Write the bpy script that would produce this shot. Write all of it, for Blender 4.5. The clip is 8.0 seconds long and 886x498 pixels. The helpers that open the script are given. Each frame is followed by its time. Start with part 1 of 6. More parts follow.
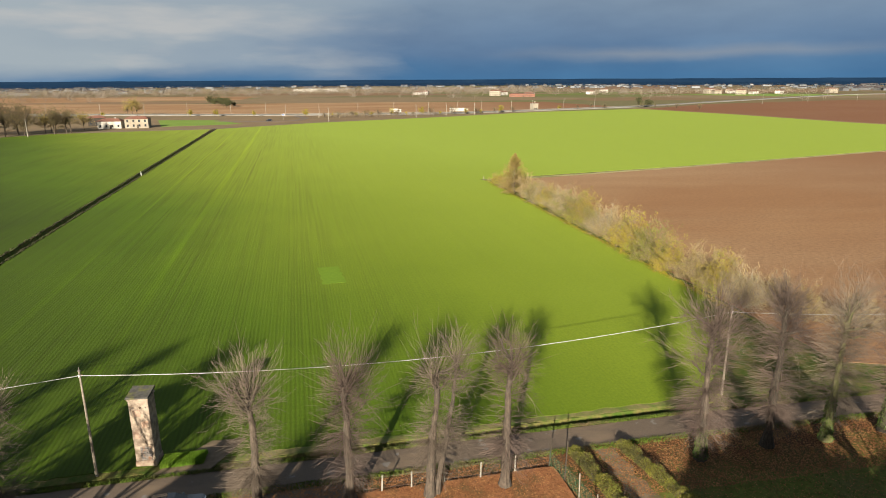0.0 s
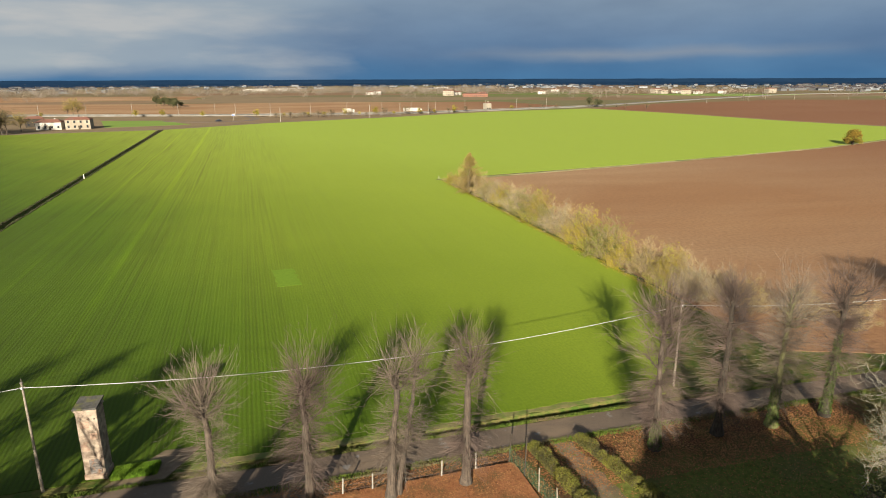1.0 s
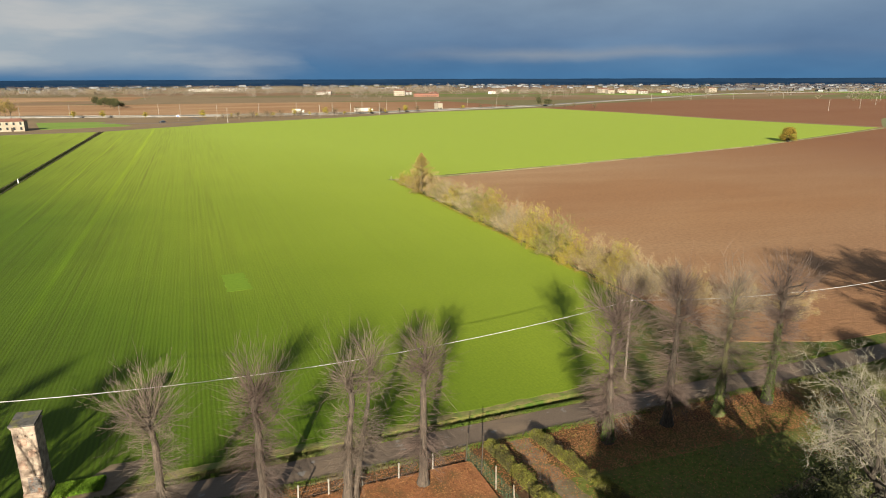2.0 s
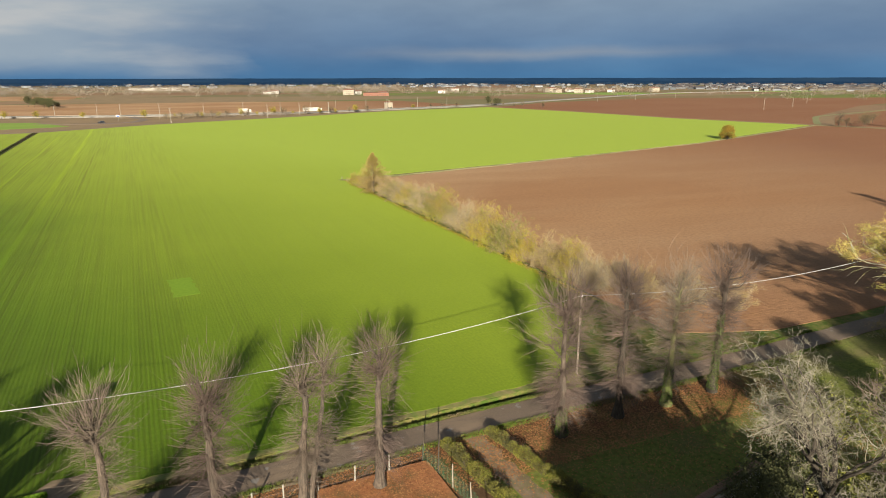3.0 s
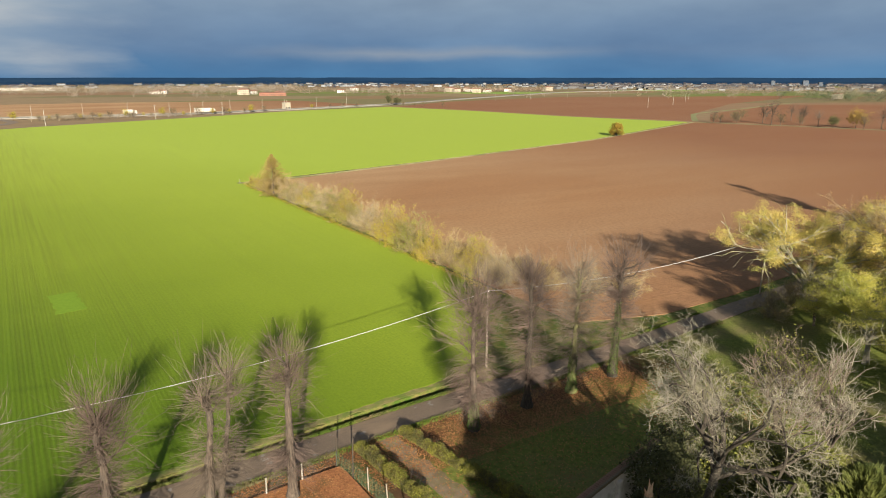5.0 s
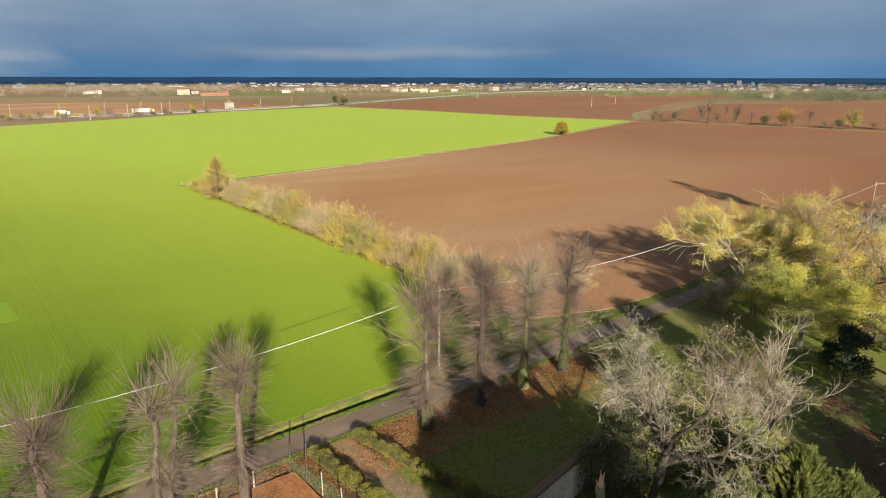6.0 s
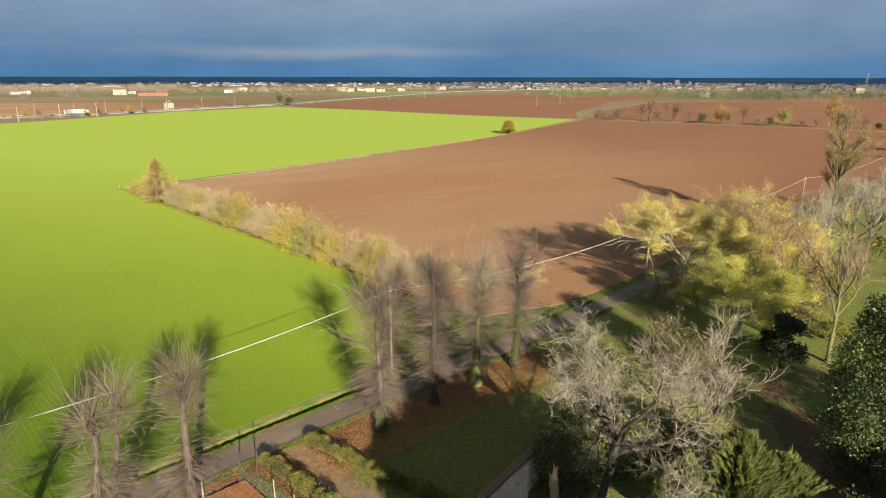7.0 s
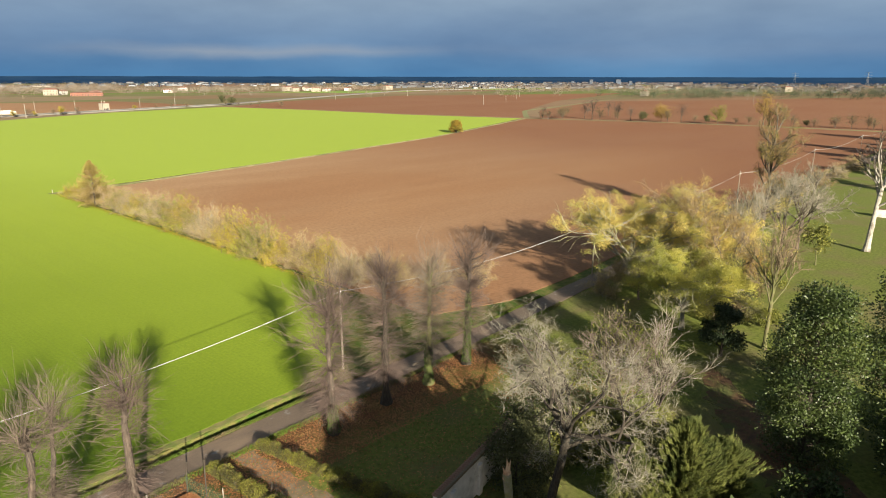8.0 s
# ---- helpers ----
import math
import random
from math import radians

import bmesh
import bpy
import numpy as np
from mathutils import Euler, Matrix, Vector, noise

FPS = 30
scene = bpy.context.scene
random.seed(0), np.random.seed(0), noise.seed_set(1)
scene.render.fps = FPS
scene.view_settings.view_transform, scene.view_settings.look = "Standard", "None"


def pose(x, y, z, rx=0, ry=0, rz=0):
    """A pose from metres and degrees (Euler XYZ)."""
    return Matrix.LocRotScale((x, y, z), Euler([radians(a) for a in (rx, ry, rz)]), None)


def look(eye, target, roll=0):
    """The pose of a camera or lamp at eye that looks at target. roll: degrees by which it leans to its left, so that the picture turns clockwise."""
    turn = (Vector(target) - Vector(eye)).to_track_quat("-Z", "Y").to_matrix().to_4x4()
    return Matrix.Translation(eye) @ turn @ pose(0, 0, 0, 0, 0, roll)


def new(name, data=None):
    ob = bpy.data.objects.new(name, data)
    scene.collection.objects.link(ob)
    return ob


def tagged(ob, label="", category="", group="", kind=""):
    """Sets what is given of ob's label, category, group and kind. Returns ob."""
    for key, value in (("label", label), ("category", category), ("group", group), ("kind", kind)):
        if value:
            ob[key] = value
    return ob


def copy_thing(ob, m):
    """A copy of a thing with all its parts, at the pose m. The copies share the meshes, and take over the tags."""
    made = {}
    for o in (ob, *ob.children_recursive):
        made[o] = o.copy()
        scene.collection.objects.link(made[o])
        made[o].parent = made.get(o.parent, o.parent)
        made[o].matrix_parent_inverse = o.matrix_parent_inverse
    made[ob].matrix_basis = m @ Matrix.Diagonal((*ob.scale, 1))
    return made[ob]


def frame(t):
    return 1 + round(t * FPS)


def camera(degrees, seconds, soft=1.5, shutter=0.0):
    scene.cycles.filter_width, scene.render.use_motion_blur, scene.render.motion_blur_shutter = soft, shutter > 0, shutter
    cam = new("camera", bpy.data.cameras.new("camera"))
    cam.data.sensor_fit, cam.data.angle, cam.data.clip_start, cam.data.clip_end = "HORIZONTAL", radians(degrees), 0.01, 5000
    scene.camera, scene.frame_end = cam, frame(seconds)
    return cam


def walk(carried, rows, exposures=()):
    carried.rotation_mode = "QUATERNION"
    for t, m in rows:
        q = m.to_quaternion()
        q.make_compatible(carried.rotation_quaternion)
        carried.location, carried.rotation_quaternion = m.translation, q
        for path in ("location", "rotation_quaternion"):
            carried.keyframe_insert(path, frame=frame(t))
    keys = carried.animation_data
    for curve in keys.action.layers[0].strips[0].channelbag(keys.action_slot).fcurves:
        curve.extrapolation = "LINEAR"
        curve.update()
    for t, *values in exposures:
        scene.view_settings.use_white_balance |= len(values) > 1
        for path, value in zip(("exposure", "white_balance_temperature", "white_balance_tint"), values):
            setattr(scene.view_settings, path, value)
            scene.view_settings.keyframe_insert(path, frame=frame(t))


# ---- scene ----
cam = camera(70.6, 8.0, soft=1.0)
PATH = [
    (0, (1.471, -0.926, 27.488), (1.755, 0.983, 26.964), -0.3),
    (0.5, (1.44, -0.952, 27.495), (1.793, 0.945, 26.97), -0.3),
    (1, (1.387, -0.939, 27.481), (1.809, 0.944, 26.956), -0.2),
    (1.5, (1.449, -0.864, 27.482), (1.941, 1.002, 26.957), -0.2),
    (3, (1.559, -0.812, 27.498), (2.264, 0.983, 26.97), -0.1),
    (3.5, (1.548, -0.818, 27.513), (2.321, 0.949, 26.984), -0.1),
    (4, (1.596, -0.775, 27.522), (2.438, 0.96, 26.994), -0.2),
    (4.5, (1.577, -0.734, 27.495), (2.485, 0.968, 26.966), -0.1),
    (6, (1.543, -0.681, 27.47), (2.651, 0.897, 26.94), 0.1),
    (6.5, (1.571, -0.661, 27.443), (2.743, 0.871, 26.912), 0.1),
    (7, (1.637, -0.578, 27.4), (2.871, 0.904, 26.869), 0.1),
    (7.5, (1.703, -0.552, 27.345), (2.997, 0.878, 26.814), 0.1),
    (8, (1.726, -0.585, 27.327), (3.077, 0.79, 26.795), 0.1),
]
walk(cam, [(t, look(eye, target, roll)) for t, eye, target, roll in PATH], [(0, 1.47), (4, 1.58), (8, 1.77)])

# ---- world, sun, exposure ----
SUN_WAY = Vector((0.3362, 0.8878, -0.314)).normalized()
sun = new("sun", bpy.data.lights.new("sun", "SUN"))
sun.data.energy, sun.data.angle, sun.data.color = 5.0, radians(0.6), (1.0, 0.89, 0.72)
sun.matrix_world = look((0, -60, 80), Vector((0, -60, 80)) + SUN_WAY)


def node(tree, kind, **values):
    n = tree.nodes.new(kind)
    for key, value in values.items():
        if key in n.inputs:
            n.inputs[key].default_value = value
    return n


def ramp(tree, fac, stops):
    n = tree.nodes.new("ShaderNodeValToRGB")
    tree.links.new(fac, n.inputs["Fac"])
    while len(n.color_ramp.elements) < len(stops):
        n.color_ramp.elements.new(0.5)
    for e, (p, c) in zip(n.color_ramp.elements, stops):
        e.position, e.color = p, (*c, 1.0) if len(c) == 3 else c
    return n.outputs["Color"]


def mix(tree, fac, a, b, mode="MIX"):
    n = tree.nodes.new("ShaderNodeMix")
    n.data_type, n.blend_type = "RGBA", mode
    for socket, v in ((n.inputs[0], fac), (n.inputs[6], a), (n.inputs[7], b)):
        if isinstance(v, bpy.types.NodeSocket):
            tree.links.new(v, socket)
        elif isinstance(v, (int, float)):
            socket.default_value = v
        else:
            socket.default_value = (*v, 1.0)
    return n.outputs[2]


def calc(tree, op, a, b=0.0, c=0.0):
    n = tree.nodes.new("ShaderNodeMath")
    n.operation = op
    for socket, v in zip(n.inputs, (a, b, c)):
        if isinstance(v, bpy.types.NodeSocket):
            tree.links.new(v, socket)
        else:
            socket.default_value = v
    return n.outputs[0]


def noise_of(tree, vector, scale, detail=4.0, rough=0.55, stretch=(1, 1, 1), turn=0.0, shift=(0, 0, 0)):
    m = tree.nodes.new("ShaderNodeMapping")
    m.inputs["Scale"].default_value, m.inputs["Rotation"].default_value = stretch, (0, 0, turn)
    m.inputs["Location"].default_value = shift
    tree.links.new(vector, m.inputs["Vector"])
    n = tree.nodes.new("ShaderNodeTexNoise")
    n.inputs["Scale"].default_value, n.inputs["Detail"].default_value, n.inputs["Roughness"].default_value = scale, detail, rough
    tree.links.new(m.outputs[0], n.inputs["Vector"])
    return n.outputs[0]


def make_world():
    w = bpy.data.worlds.new("sky")
    scene.world = w
    w.use_nodes = True
    t = w.node_tree
    t.nodes.clear()
    out = t.nodes.new("ShaderNodeOutputWorld")
    sky = t.nodes.new("ShaderNodeTexSky")
    sky.sky_type, sky.sun_disc = "NISHITA", False
    sky.sun_elevation, sky.sun_rotation = radians(18.3), radians(200.8)
    clear = node(t, "ShaderNodeBackground", Strength=0.030)
    t.links.new(sky.outputs[0], clear.inputs[0])
    way = t.nodes.new("ShaderNodeTexCoord").outputs["Generated"]
    xyz = t.nodes.new("ShaderNodeSeparateXYZ")
    t.links.new(way, xyz.inputs[0])
    x, y, z = xyz.outputs
    # storm cloud: clear deep blue at the horizon, slate above
    warp = noise_of(t, way, 2.2, 4, 0.5, (1, 1, 3.2), 0, (1.7, 0.4, 0.2))
    height = calc(t, "ADD", z, calc(t, "MULTIPLY", calc(t, "SUBTRACT", warp, 0.5), 0.07))
    base = ramp(t, calc(t, "MULTIPLY", height, 4.0), [
        (0.0, (0.026, 0.068, 0.128)), (0.07, (0.032, 0.071, 0.127)), (0.14, (0.044, 0.077, 0.127)),
        (0.26, (0.057, 0.088, 0.133)), (0.46, (0.078, 0.107, 0.143)), (1.0, (0.13, 0.15, 0.17))])
    shade = ramp(t, noise_of(t, way, 4.2, 6, 0.52, (1, 1, 3.2), 0, (3, 1, 0)), [(0.3, (0.84, 0.86, 0.89)), (0.7, (1.16, 1.14, 1.10))])
    base = mix(t, 1.0, base, shade, "MULTIPLY")
    # thin pale cloud in the west, frayed and streaked, with blue left at the horizon
    fray = noise_of(t, way, 3.4, 6, 0.5, (1, 1, 3.4), 0, (0.4, 0.2, 0.35))
    west = ramp(t, calc(t, "ADD", calc(t, "MULTIPLY_ADD", x, -1.0, 0.38), calc(t, "MULTIPLY_ADD", fray, 0.55, -0.275)),
                [(0.26, (0,) * 3), (0.47, (0.55,) * 3), (0.78, (1,) * 3)])
    low = ramp(t, calc(t, "ADD", z, calc(t, "MULTIPLY_ADD", fray, 0.05, -0.025)), [(0.002, (0,) * 3), (0.026, (1,) * 3)])
    west = mix(t, 1.0, west, low, "MULTIPLY")
    base = mix(t, west, base, (0.133, 0.155, 0.170))
    streaks = ramp(t, noise_of(t, way, 4.6, 6, 0.5, (1, 1, 5.5), 0.5, (0.1, 0.7, 0.55)), [(0.48, (0,) * 3), (0.68, (0.9,) * 3)])
    base = mix(t, mix(t, 1.0, streaks, west, "MULTIPLY"), base, (0.190, 0.190, 0.186))
    # one soft pale bank low in the north-east
    rag = calc(t, "MULTIPLY", calc(t, "SUBTRACT", noise_of(t, way, 4.0, 5, 0.55, (1, 1, 3)), 0.5), 0.034)
    bank = ramp(t, calc(t, "ABSOLUTE", calc(t, "SUBTRACT", calc(t, "ADD", z, rag), 0.036)), [(0.001, (0.6,) * 3), (0.013, (0,) * 3)])
    east = ramp(t, x, [(0.2, (0,) * 3), (0.42, (1,) * 3), (0.60, (0.8,) * 3), (0.72, (0.1,) * 3)])
    base = mix(t, mix(t, 1.0, bank, east, "MULTIPLY"), base, (0.112, 0.122, 0.135))
    cloud = node(t, "ShaderNodeBackground", Strength=1.0)
    t.links.new(base, cloud.inputs[0])
    # the storm lies ahead of the sun: the sky behind is open
    ahead = ramp(t, calc(t, "MULTIPLY_ADD", y, 0.5, 0.5), [(0.3, (0,) * 3), (0.5, (1,) * 3)])
    under = ramp(t, z, [(0.35, (1,) * 3), (0.8, (0.35,) * 3)])
    m = t.nodes.new("ShaderNodeMixShader")
    t.links.new(mix(t, 1.0, ahead, under, "MULTIPLY"), m.inputs[0])
    t.links.new(clear.outputs[0], m.inputs[1])
    t.links.new(cloud.outputs[0], m.inputs[2])
    t.links.new(m.outputs[0], out.inputs[0])


make_world()


# ---- materials ----
def begin(name):
    m = bpy.data.materials.new(name)
    m.use_nodes = True
    t = m.node_tree
    return m, t, t.nodes["Principled BSDF"]


def bump_into(t, bsdf, height, strength, distance):
    b = node(t, "ShaderNodeBump", Strength=strength, Distance=distance)
    t.links.new(height, b.inputs["Height"])
    t.links.new(b.outputs[0], bsdf.inputs["Normal"])


def surf(name, a, b, scale=4.0, c=None, cscale=0.4, rough=0.9, bump=0.4, depth=0.02, bscale=None, coord="Object",
         stretch=(1, 1, 1), island=0.0, spec=0.25, metal=0.0, amount=0.55, translucent=0.0):
    """A plain surface: grain between a and b, stains of c, relief."""
    m, t, bsdf = begin(name)
    if coord == "Object":
        at = t.nodes.new("ShaderNodeTexCoord").outputs["Object"]
    else:
        at = t.nodes.new("ShaderNodeNewGeometry").outputs["Position"]
    colour = mix(t, ramp(t, noise_of(t, at, scale, 5, 0.6, stretch), [(0.33, (0,) * 3), (0.67, (1,) * 3)]), a, b)
    if c:
        colour = mix(t, ramp(t, noise_of(t, at, cscale, 4, 0.6, (1, 1, 1), 0.7), [(amount - 0.08, (0,) * 3), (amount + 0.1, (1,) * 3)]), colour, c)
    if island:
        r = t.nodes.new("ShaderNodeNewGeometry").outputs["Random Per Island"]
        own = t.nodes.new("ShaderNodeObjectInfo").outputs["Random"]
        v = calc(t, "ADD", calc(t, "MULTIPLY_ADD", r, 2 * island, 1 - island), calc(t, "MULTIPLY_ADD", own, 0.3, -0.15))
        colour = mix(t, 1.0, colour, v, "MULTIPLY")
    t.links.new(colour, bsdf.inputs["Base Color"])
    bsdf.inputs["Roughness"].default_value = rough
    bsdf.inputs["Specular IOR Level"].default_value = spec
    bsdf.inputs["Metallic"].default_value = metal
    if bump:
        bump_into(t, bsdf, noise_of(t, at, bscale or scale * 2, 6, 0.65, stretch), bump, depth)
    if translucent:
        tr = t.nodes.new("ShaderNodeBsdfTranslucent")
        t.links.new(colour, tr.inputs[0])
        s = node(t, "ShaderNodeMixShader", Fac=translucent)
        s.inputs[0].default_value = translucent
        t.links.new(bsdf.outputs[0], s.inputs[1])
        t.links.new(tr.outputs[0], s.inputs[2])
        t.links.new(s.outputs[0], t.nodes["Material Output"].inputs[0])
    return m


def crop_material():
    """Young winter wheat: drilled rows, wheel tracks, thin and thick patches."""
    m, t, bsdf = begin("young_wheat")
    pos = t.nodes.new("ShaderNodeNewGeometry").outputs["Position"]
    xyz = t.nodes.new("ShaderNodeSeparateXYZ")
    t.links.new(pos, xyz.inputs[0])
    u = calc(t, "MULTIPLY_ADD", xyz.outputs[1], 0.079, xyz.outputs[0])
    v = xyz.outputs[1]
    line = t.nodes.new("ShaderNodeCombineXYZ")
    t.links.new(u, line.inputs[0])
    t.links.new(calc(t, "MULTIPLY", v, 0.012), line.inputs[1])
    row = noise_of(t, line.outputs[0], 1.9, 2, 0.5)
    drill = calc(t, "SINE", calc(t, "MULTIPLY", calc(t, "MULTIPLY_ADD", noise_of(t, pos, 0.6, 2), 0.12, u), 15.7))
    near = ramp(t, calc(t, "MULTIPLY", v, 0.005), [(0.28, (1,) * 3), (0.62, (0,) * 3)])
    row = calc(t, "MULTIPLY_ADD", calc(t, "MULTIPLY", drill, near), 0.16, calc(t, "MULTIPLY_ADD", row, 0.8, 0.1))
    band = noise_of(t, line.outputs[0], 0.22, 3, 0.6)
    patch = noise_of(t, pos, 0.012, 4, 0.6, (1, 1, 1), 0.4)
    leaf = noise_of(t, pos, 3.0, 5, 0.7)
    # painted sunlight on upright blades: brighter and yellower away from the road
    blade_sun = calc(t, "ADD", calc(t, "MULTIPLY_ADD", v, 0.0022, -0.05), calc(t, "MULTIPLY", calc(t, "ADD", u, 45.0), 0.0047))
    blade_sun = calc(t, "ADD", blade_sun, calc(t, "MULTIPLY_ADD", patch, 0.3, -0.15))
    green = ramp(t, blade_sun, [(0.14, (0.033, 0.056, 0.004)), (0.28, (0.078, 0.132, 0.005)), (0.44, (0.168, 0.227, 0.015)), (0.66, (0.236, 0.300, 0.028)), (1.0, (0.274, 0.350, 0.042))])
    green = mix(t, ramp(t, leaf, [(0.3, (0,) * 3), (0.7, (1,) * 3)]), mix(t, 1.0, green, (0.72, 0.78, 0.7), "MULTIPLY"), green)
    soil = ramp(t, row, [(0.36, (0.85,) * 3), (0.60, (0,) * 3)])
    thin = ramp(t, calc(t, "MULTIPLY_ADD", band, 1.0, calc(t, "MULTIPLY", patch, 0.2)), [(0.4, (1,) * 3), (0.75, (0.25,) * 3)])
    east = ramp(t, calc(t, "MULTIPLY_ADD", u, 0.016, 0.5), [(0.25, (1,) * 3), (0.85, (0.14,) * 3)])
    thin = mix(t, 1.0, thin, east, "MULTIPLY")
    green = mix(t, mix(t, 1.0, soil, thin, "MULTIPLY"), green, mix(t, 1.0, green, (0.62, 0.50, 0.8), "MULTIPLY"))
    # wheel tracks, greener where the drill overlapped
    for place, width in ((-18.8, 0.7), (-31.5, 0.45), (-44.0, 0.35)):
        near = calc(t, "ABSOLUTE", calc(t, "SUBTRACT", calc(t, "MULTIPLY_ADD", noise_of(t, line.outputs[0], 0.5, 1), 0.5, u), place))
        green = mix(t, ramp(t, calc(t, "DIVIDE", near, width * 2), [(0.3, (0.6,) * 3), (0.6, (0,) * 3)]), green, mix(t, 1.0, green, (1.25, 1.3, 0.7), "MULTIPLY"))
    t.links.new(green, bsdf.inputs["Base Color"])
    bsdf.inputs["Roughness"].default_value = 0.85
    bsdf.inputs["Specular IOR Level"].default_value = 0.15
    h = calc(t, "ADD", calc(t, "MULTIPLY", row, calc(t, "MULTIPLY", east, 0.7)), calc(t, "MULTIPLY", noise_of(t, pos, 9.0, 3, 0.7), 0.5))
    bump_into(t, bsdf, h, 0.5, 0.12)
    return m


def soil_material():
    """Harrowed ploughland: clods, moist bands, harrow lines along the border, painted clod shade."""
    m, t, bsdf = begin("ploughed_soil")
    pos = t.nodes.new("ShaderNodeNewGeometry").outputs["Position"]
    broad = noise_of(t, pos, 0.011, 4, 0.55, (0.6, 1.3, 1), -0.3)
    band = noise_of(t, pos, 0.09, 4, 0.6, (0.18, 1.0, 1), -0.31)
    clod = noise_of(t, pos, 1.7, 6, 0.7)
    base = mix(t, ramp(t, broad, [(0.36, (0,) * 3), (0.64, (1,) * 3)]), (0.258, 0.142, 0.070), (0.356, 0.242, 0.138))
    xyz = t.nodes.new("ShaderNodeSeparateXYZ")
    t.links.new(pos, xyz.inputs[0])
    # darker and redder eastward and by the road: clod shadow put into the colour
    clod_shade = calc(t, "ADD", calc(t, "MULTIPLY_ADD", xyz.outputs[0], 0.0042, -0.32), calc(t, "MULTIPLY_ADD", broad, 0.9, -0.45))
    clod_shade = calc(t, "ADD", clod_shade, calc(t, "MULTIPLY", calc(t, "MAXIMUM", calc(t, "MULTIPLY_ADD", xyz.outputs[1], -1.0, 105.0), 0.0), 0.0085))
    base = mix(t, ramp(t, clod_shade, [(0.0, (0,) * 3), (0.75, (0.85,) * 3)]), base, (0.158, 0.068, 0.037))
    base = mix(t, ramp(t, band, [(0.4, (0,) * 3), (0.75, (0.4,) * 3)]), base, (0.205, 0.104, 0.050))
    base = mix(t, ramp(t, clod, [(0.34, (0.5,) * 3), (0.56, (0,) * 3)]), base, (0.125, 0.066, 0.036))
    t.links.new(base, bsdf.inputs["Base Color"])
    bsdf.inputs["Roughness"].default_value = 0.95
    bsdf.inputs["Specular IOR Level"].default_value = 0.1
    lines = noise_of(t, pos, 2.2, 2, 0.5, (0.04, 1, 1), -0.31)
    bump_into(t, bsdf, calc(t, "ADD", clod, calc(t, "MULTIPLY", lines, 0.35)), 0.6, 0.22)
    return m


def ground_material():
    """Rough country: grass, stubble, weeds; broad parcels far away."""
    m, t, bsdf = begin("rough_grassland")
    pos = t.nodes.new("ShaderNodeNewGeometry").outputs["Position"]
    mp = t.nodes.new("ShaderNodeMapping")
    mp.inputs["Rotation"].default_value, mp.inputs["Scale"].default_value = (0, 0, -0.35), (0.0030, 0.0075, 0.0)
    t.links.new(pos, mp.inputs["Vector"])
    cell = t.nodes.new("ShaderNodeTexVoronoi")
    cell.inputs["Scale"].default_value = 1.0
    cell.inputs["Randomness"].default_value = 0.7
    t.links.new(mp.outputs[0], cell.inputs["Vector"])
    parcel = ramp(t, cell.outputs["Color"], [(0.0, (0.17, 0.13, 0.075)), (0.3, (0.20, 0.145, 0.085)), (0.5, (0.20, 0.115, 0.068)), (0.72, (0.145, 0.125, 0.06)), (0.9, (0.12, 0.15, 0.035))])
    base = mix(t, ramp(t, noise_of(t, pos, 0.05, 5, 0.65), [(0.35, (0,) * 3), (0.65, (1,) * 3)]), parcel, mix(t, 1.0, parcel, (0.78, 0.82, 0.85), "MULTIPLY"))
    verge = mix(t, ramp(t, noise_of(t, pos, 0.9, 5, 0.65), [(0.38, (0,) * 3), (0.6, (1,) * 3)]), (0.045, 0.080, 0.012), (0.115, 0.105, 0.035))
    xyz = t.nodes.new("ShaderNodeSeparateXYZ")
    t.links.new(pos, xyz.inputs[0])
    dist = calc(t, "DIVIDE", calc(t, "SUBTRACT", calc(t, "MULTIPLY_ADD", noise_of(t, pos, 0.01, 3), 60.0, calc(t, "MAXIMUM", xyz.outputs[1], xyz.outputs[0])), 330.0), 40.0)
    base = mix(t, ramp(t, dist, [(0.0, (0,) * 3), (1.0, (1,) * 3)]), verge, base)
    t.links.new(base, bsdf.inputs["Base Color"])
    bsdf.inputs["Roughness"].default_value = 0.95
    bsdf.inputs["Specular IOR Level"].default_value = 0.1
    bump_into(t, bsdf, noise_of(t, pos, 2.5, 6, 0.7), 0.6, 0.2)
    return m


def asphalt_material():
    m, t, bsdf = begin("old_asphalt")
    pos = t.nodes.new("ShaderNodeNewGeometry").outputs["Position"]
    grain = noise_of(t, pos, 9.0, 5, 0.7)
    patch = noise_of(t, pos, 0.35, 4, 0.6, (0.35, 1, 1))
    base = mix(t, ramp(t, grain, [(0.3, (0,) * 3), (0.7, (1,) * 3)]), (0.078, 0.056, 0.039), (0.118, 0.088, 0.062))
    base = mix(t, ramp(t, patch, [(0.55, (0,) * 3), (0.68, (0.8,) * 3)]), base, (0.150, 0.108, 0.070))
    base = mix(t, ramp(t, noise_of(t, pos, 0.8, 4, 0.6), [(0.62, (0,) * 3), (0.66, (0.7,) * 3)]), base, (0.16, 0.155, 0.145))
    t.links.new(base, bsdf.inputs["Base Color"])
    bsdf.inputs["Roughness"].default_value = 0.8
    bump_into(t, bsdf, grain, 0.5, 0.02)
    return m


CROP, SOIL, GROUND, ASPHALT = crop_material(), soil_material(), ground_material(), asphalt_material()


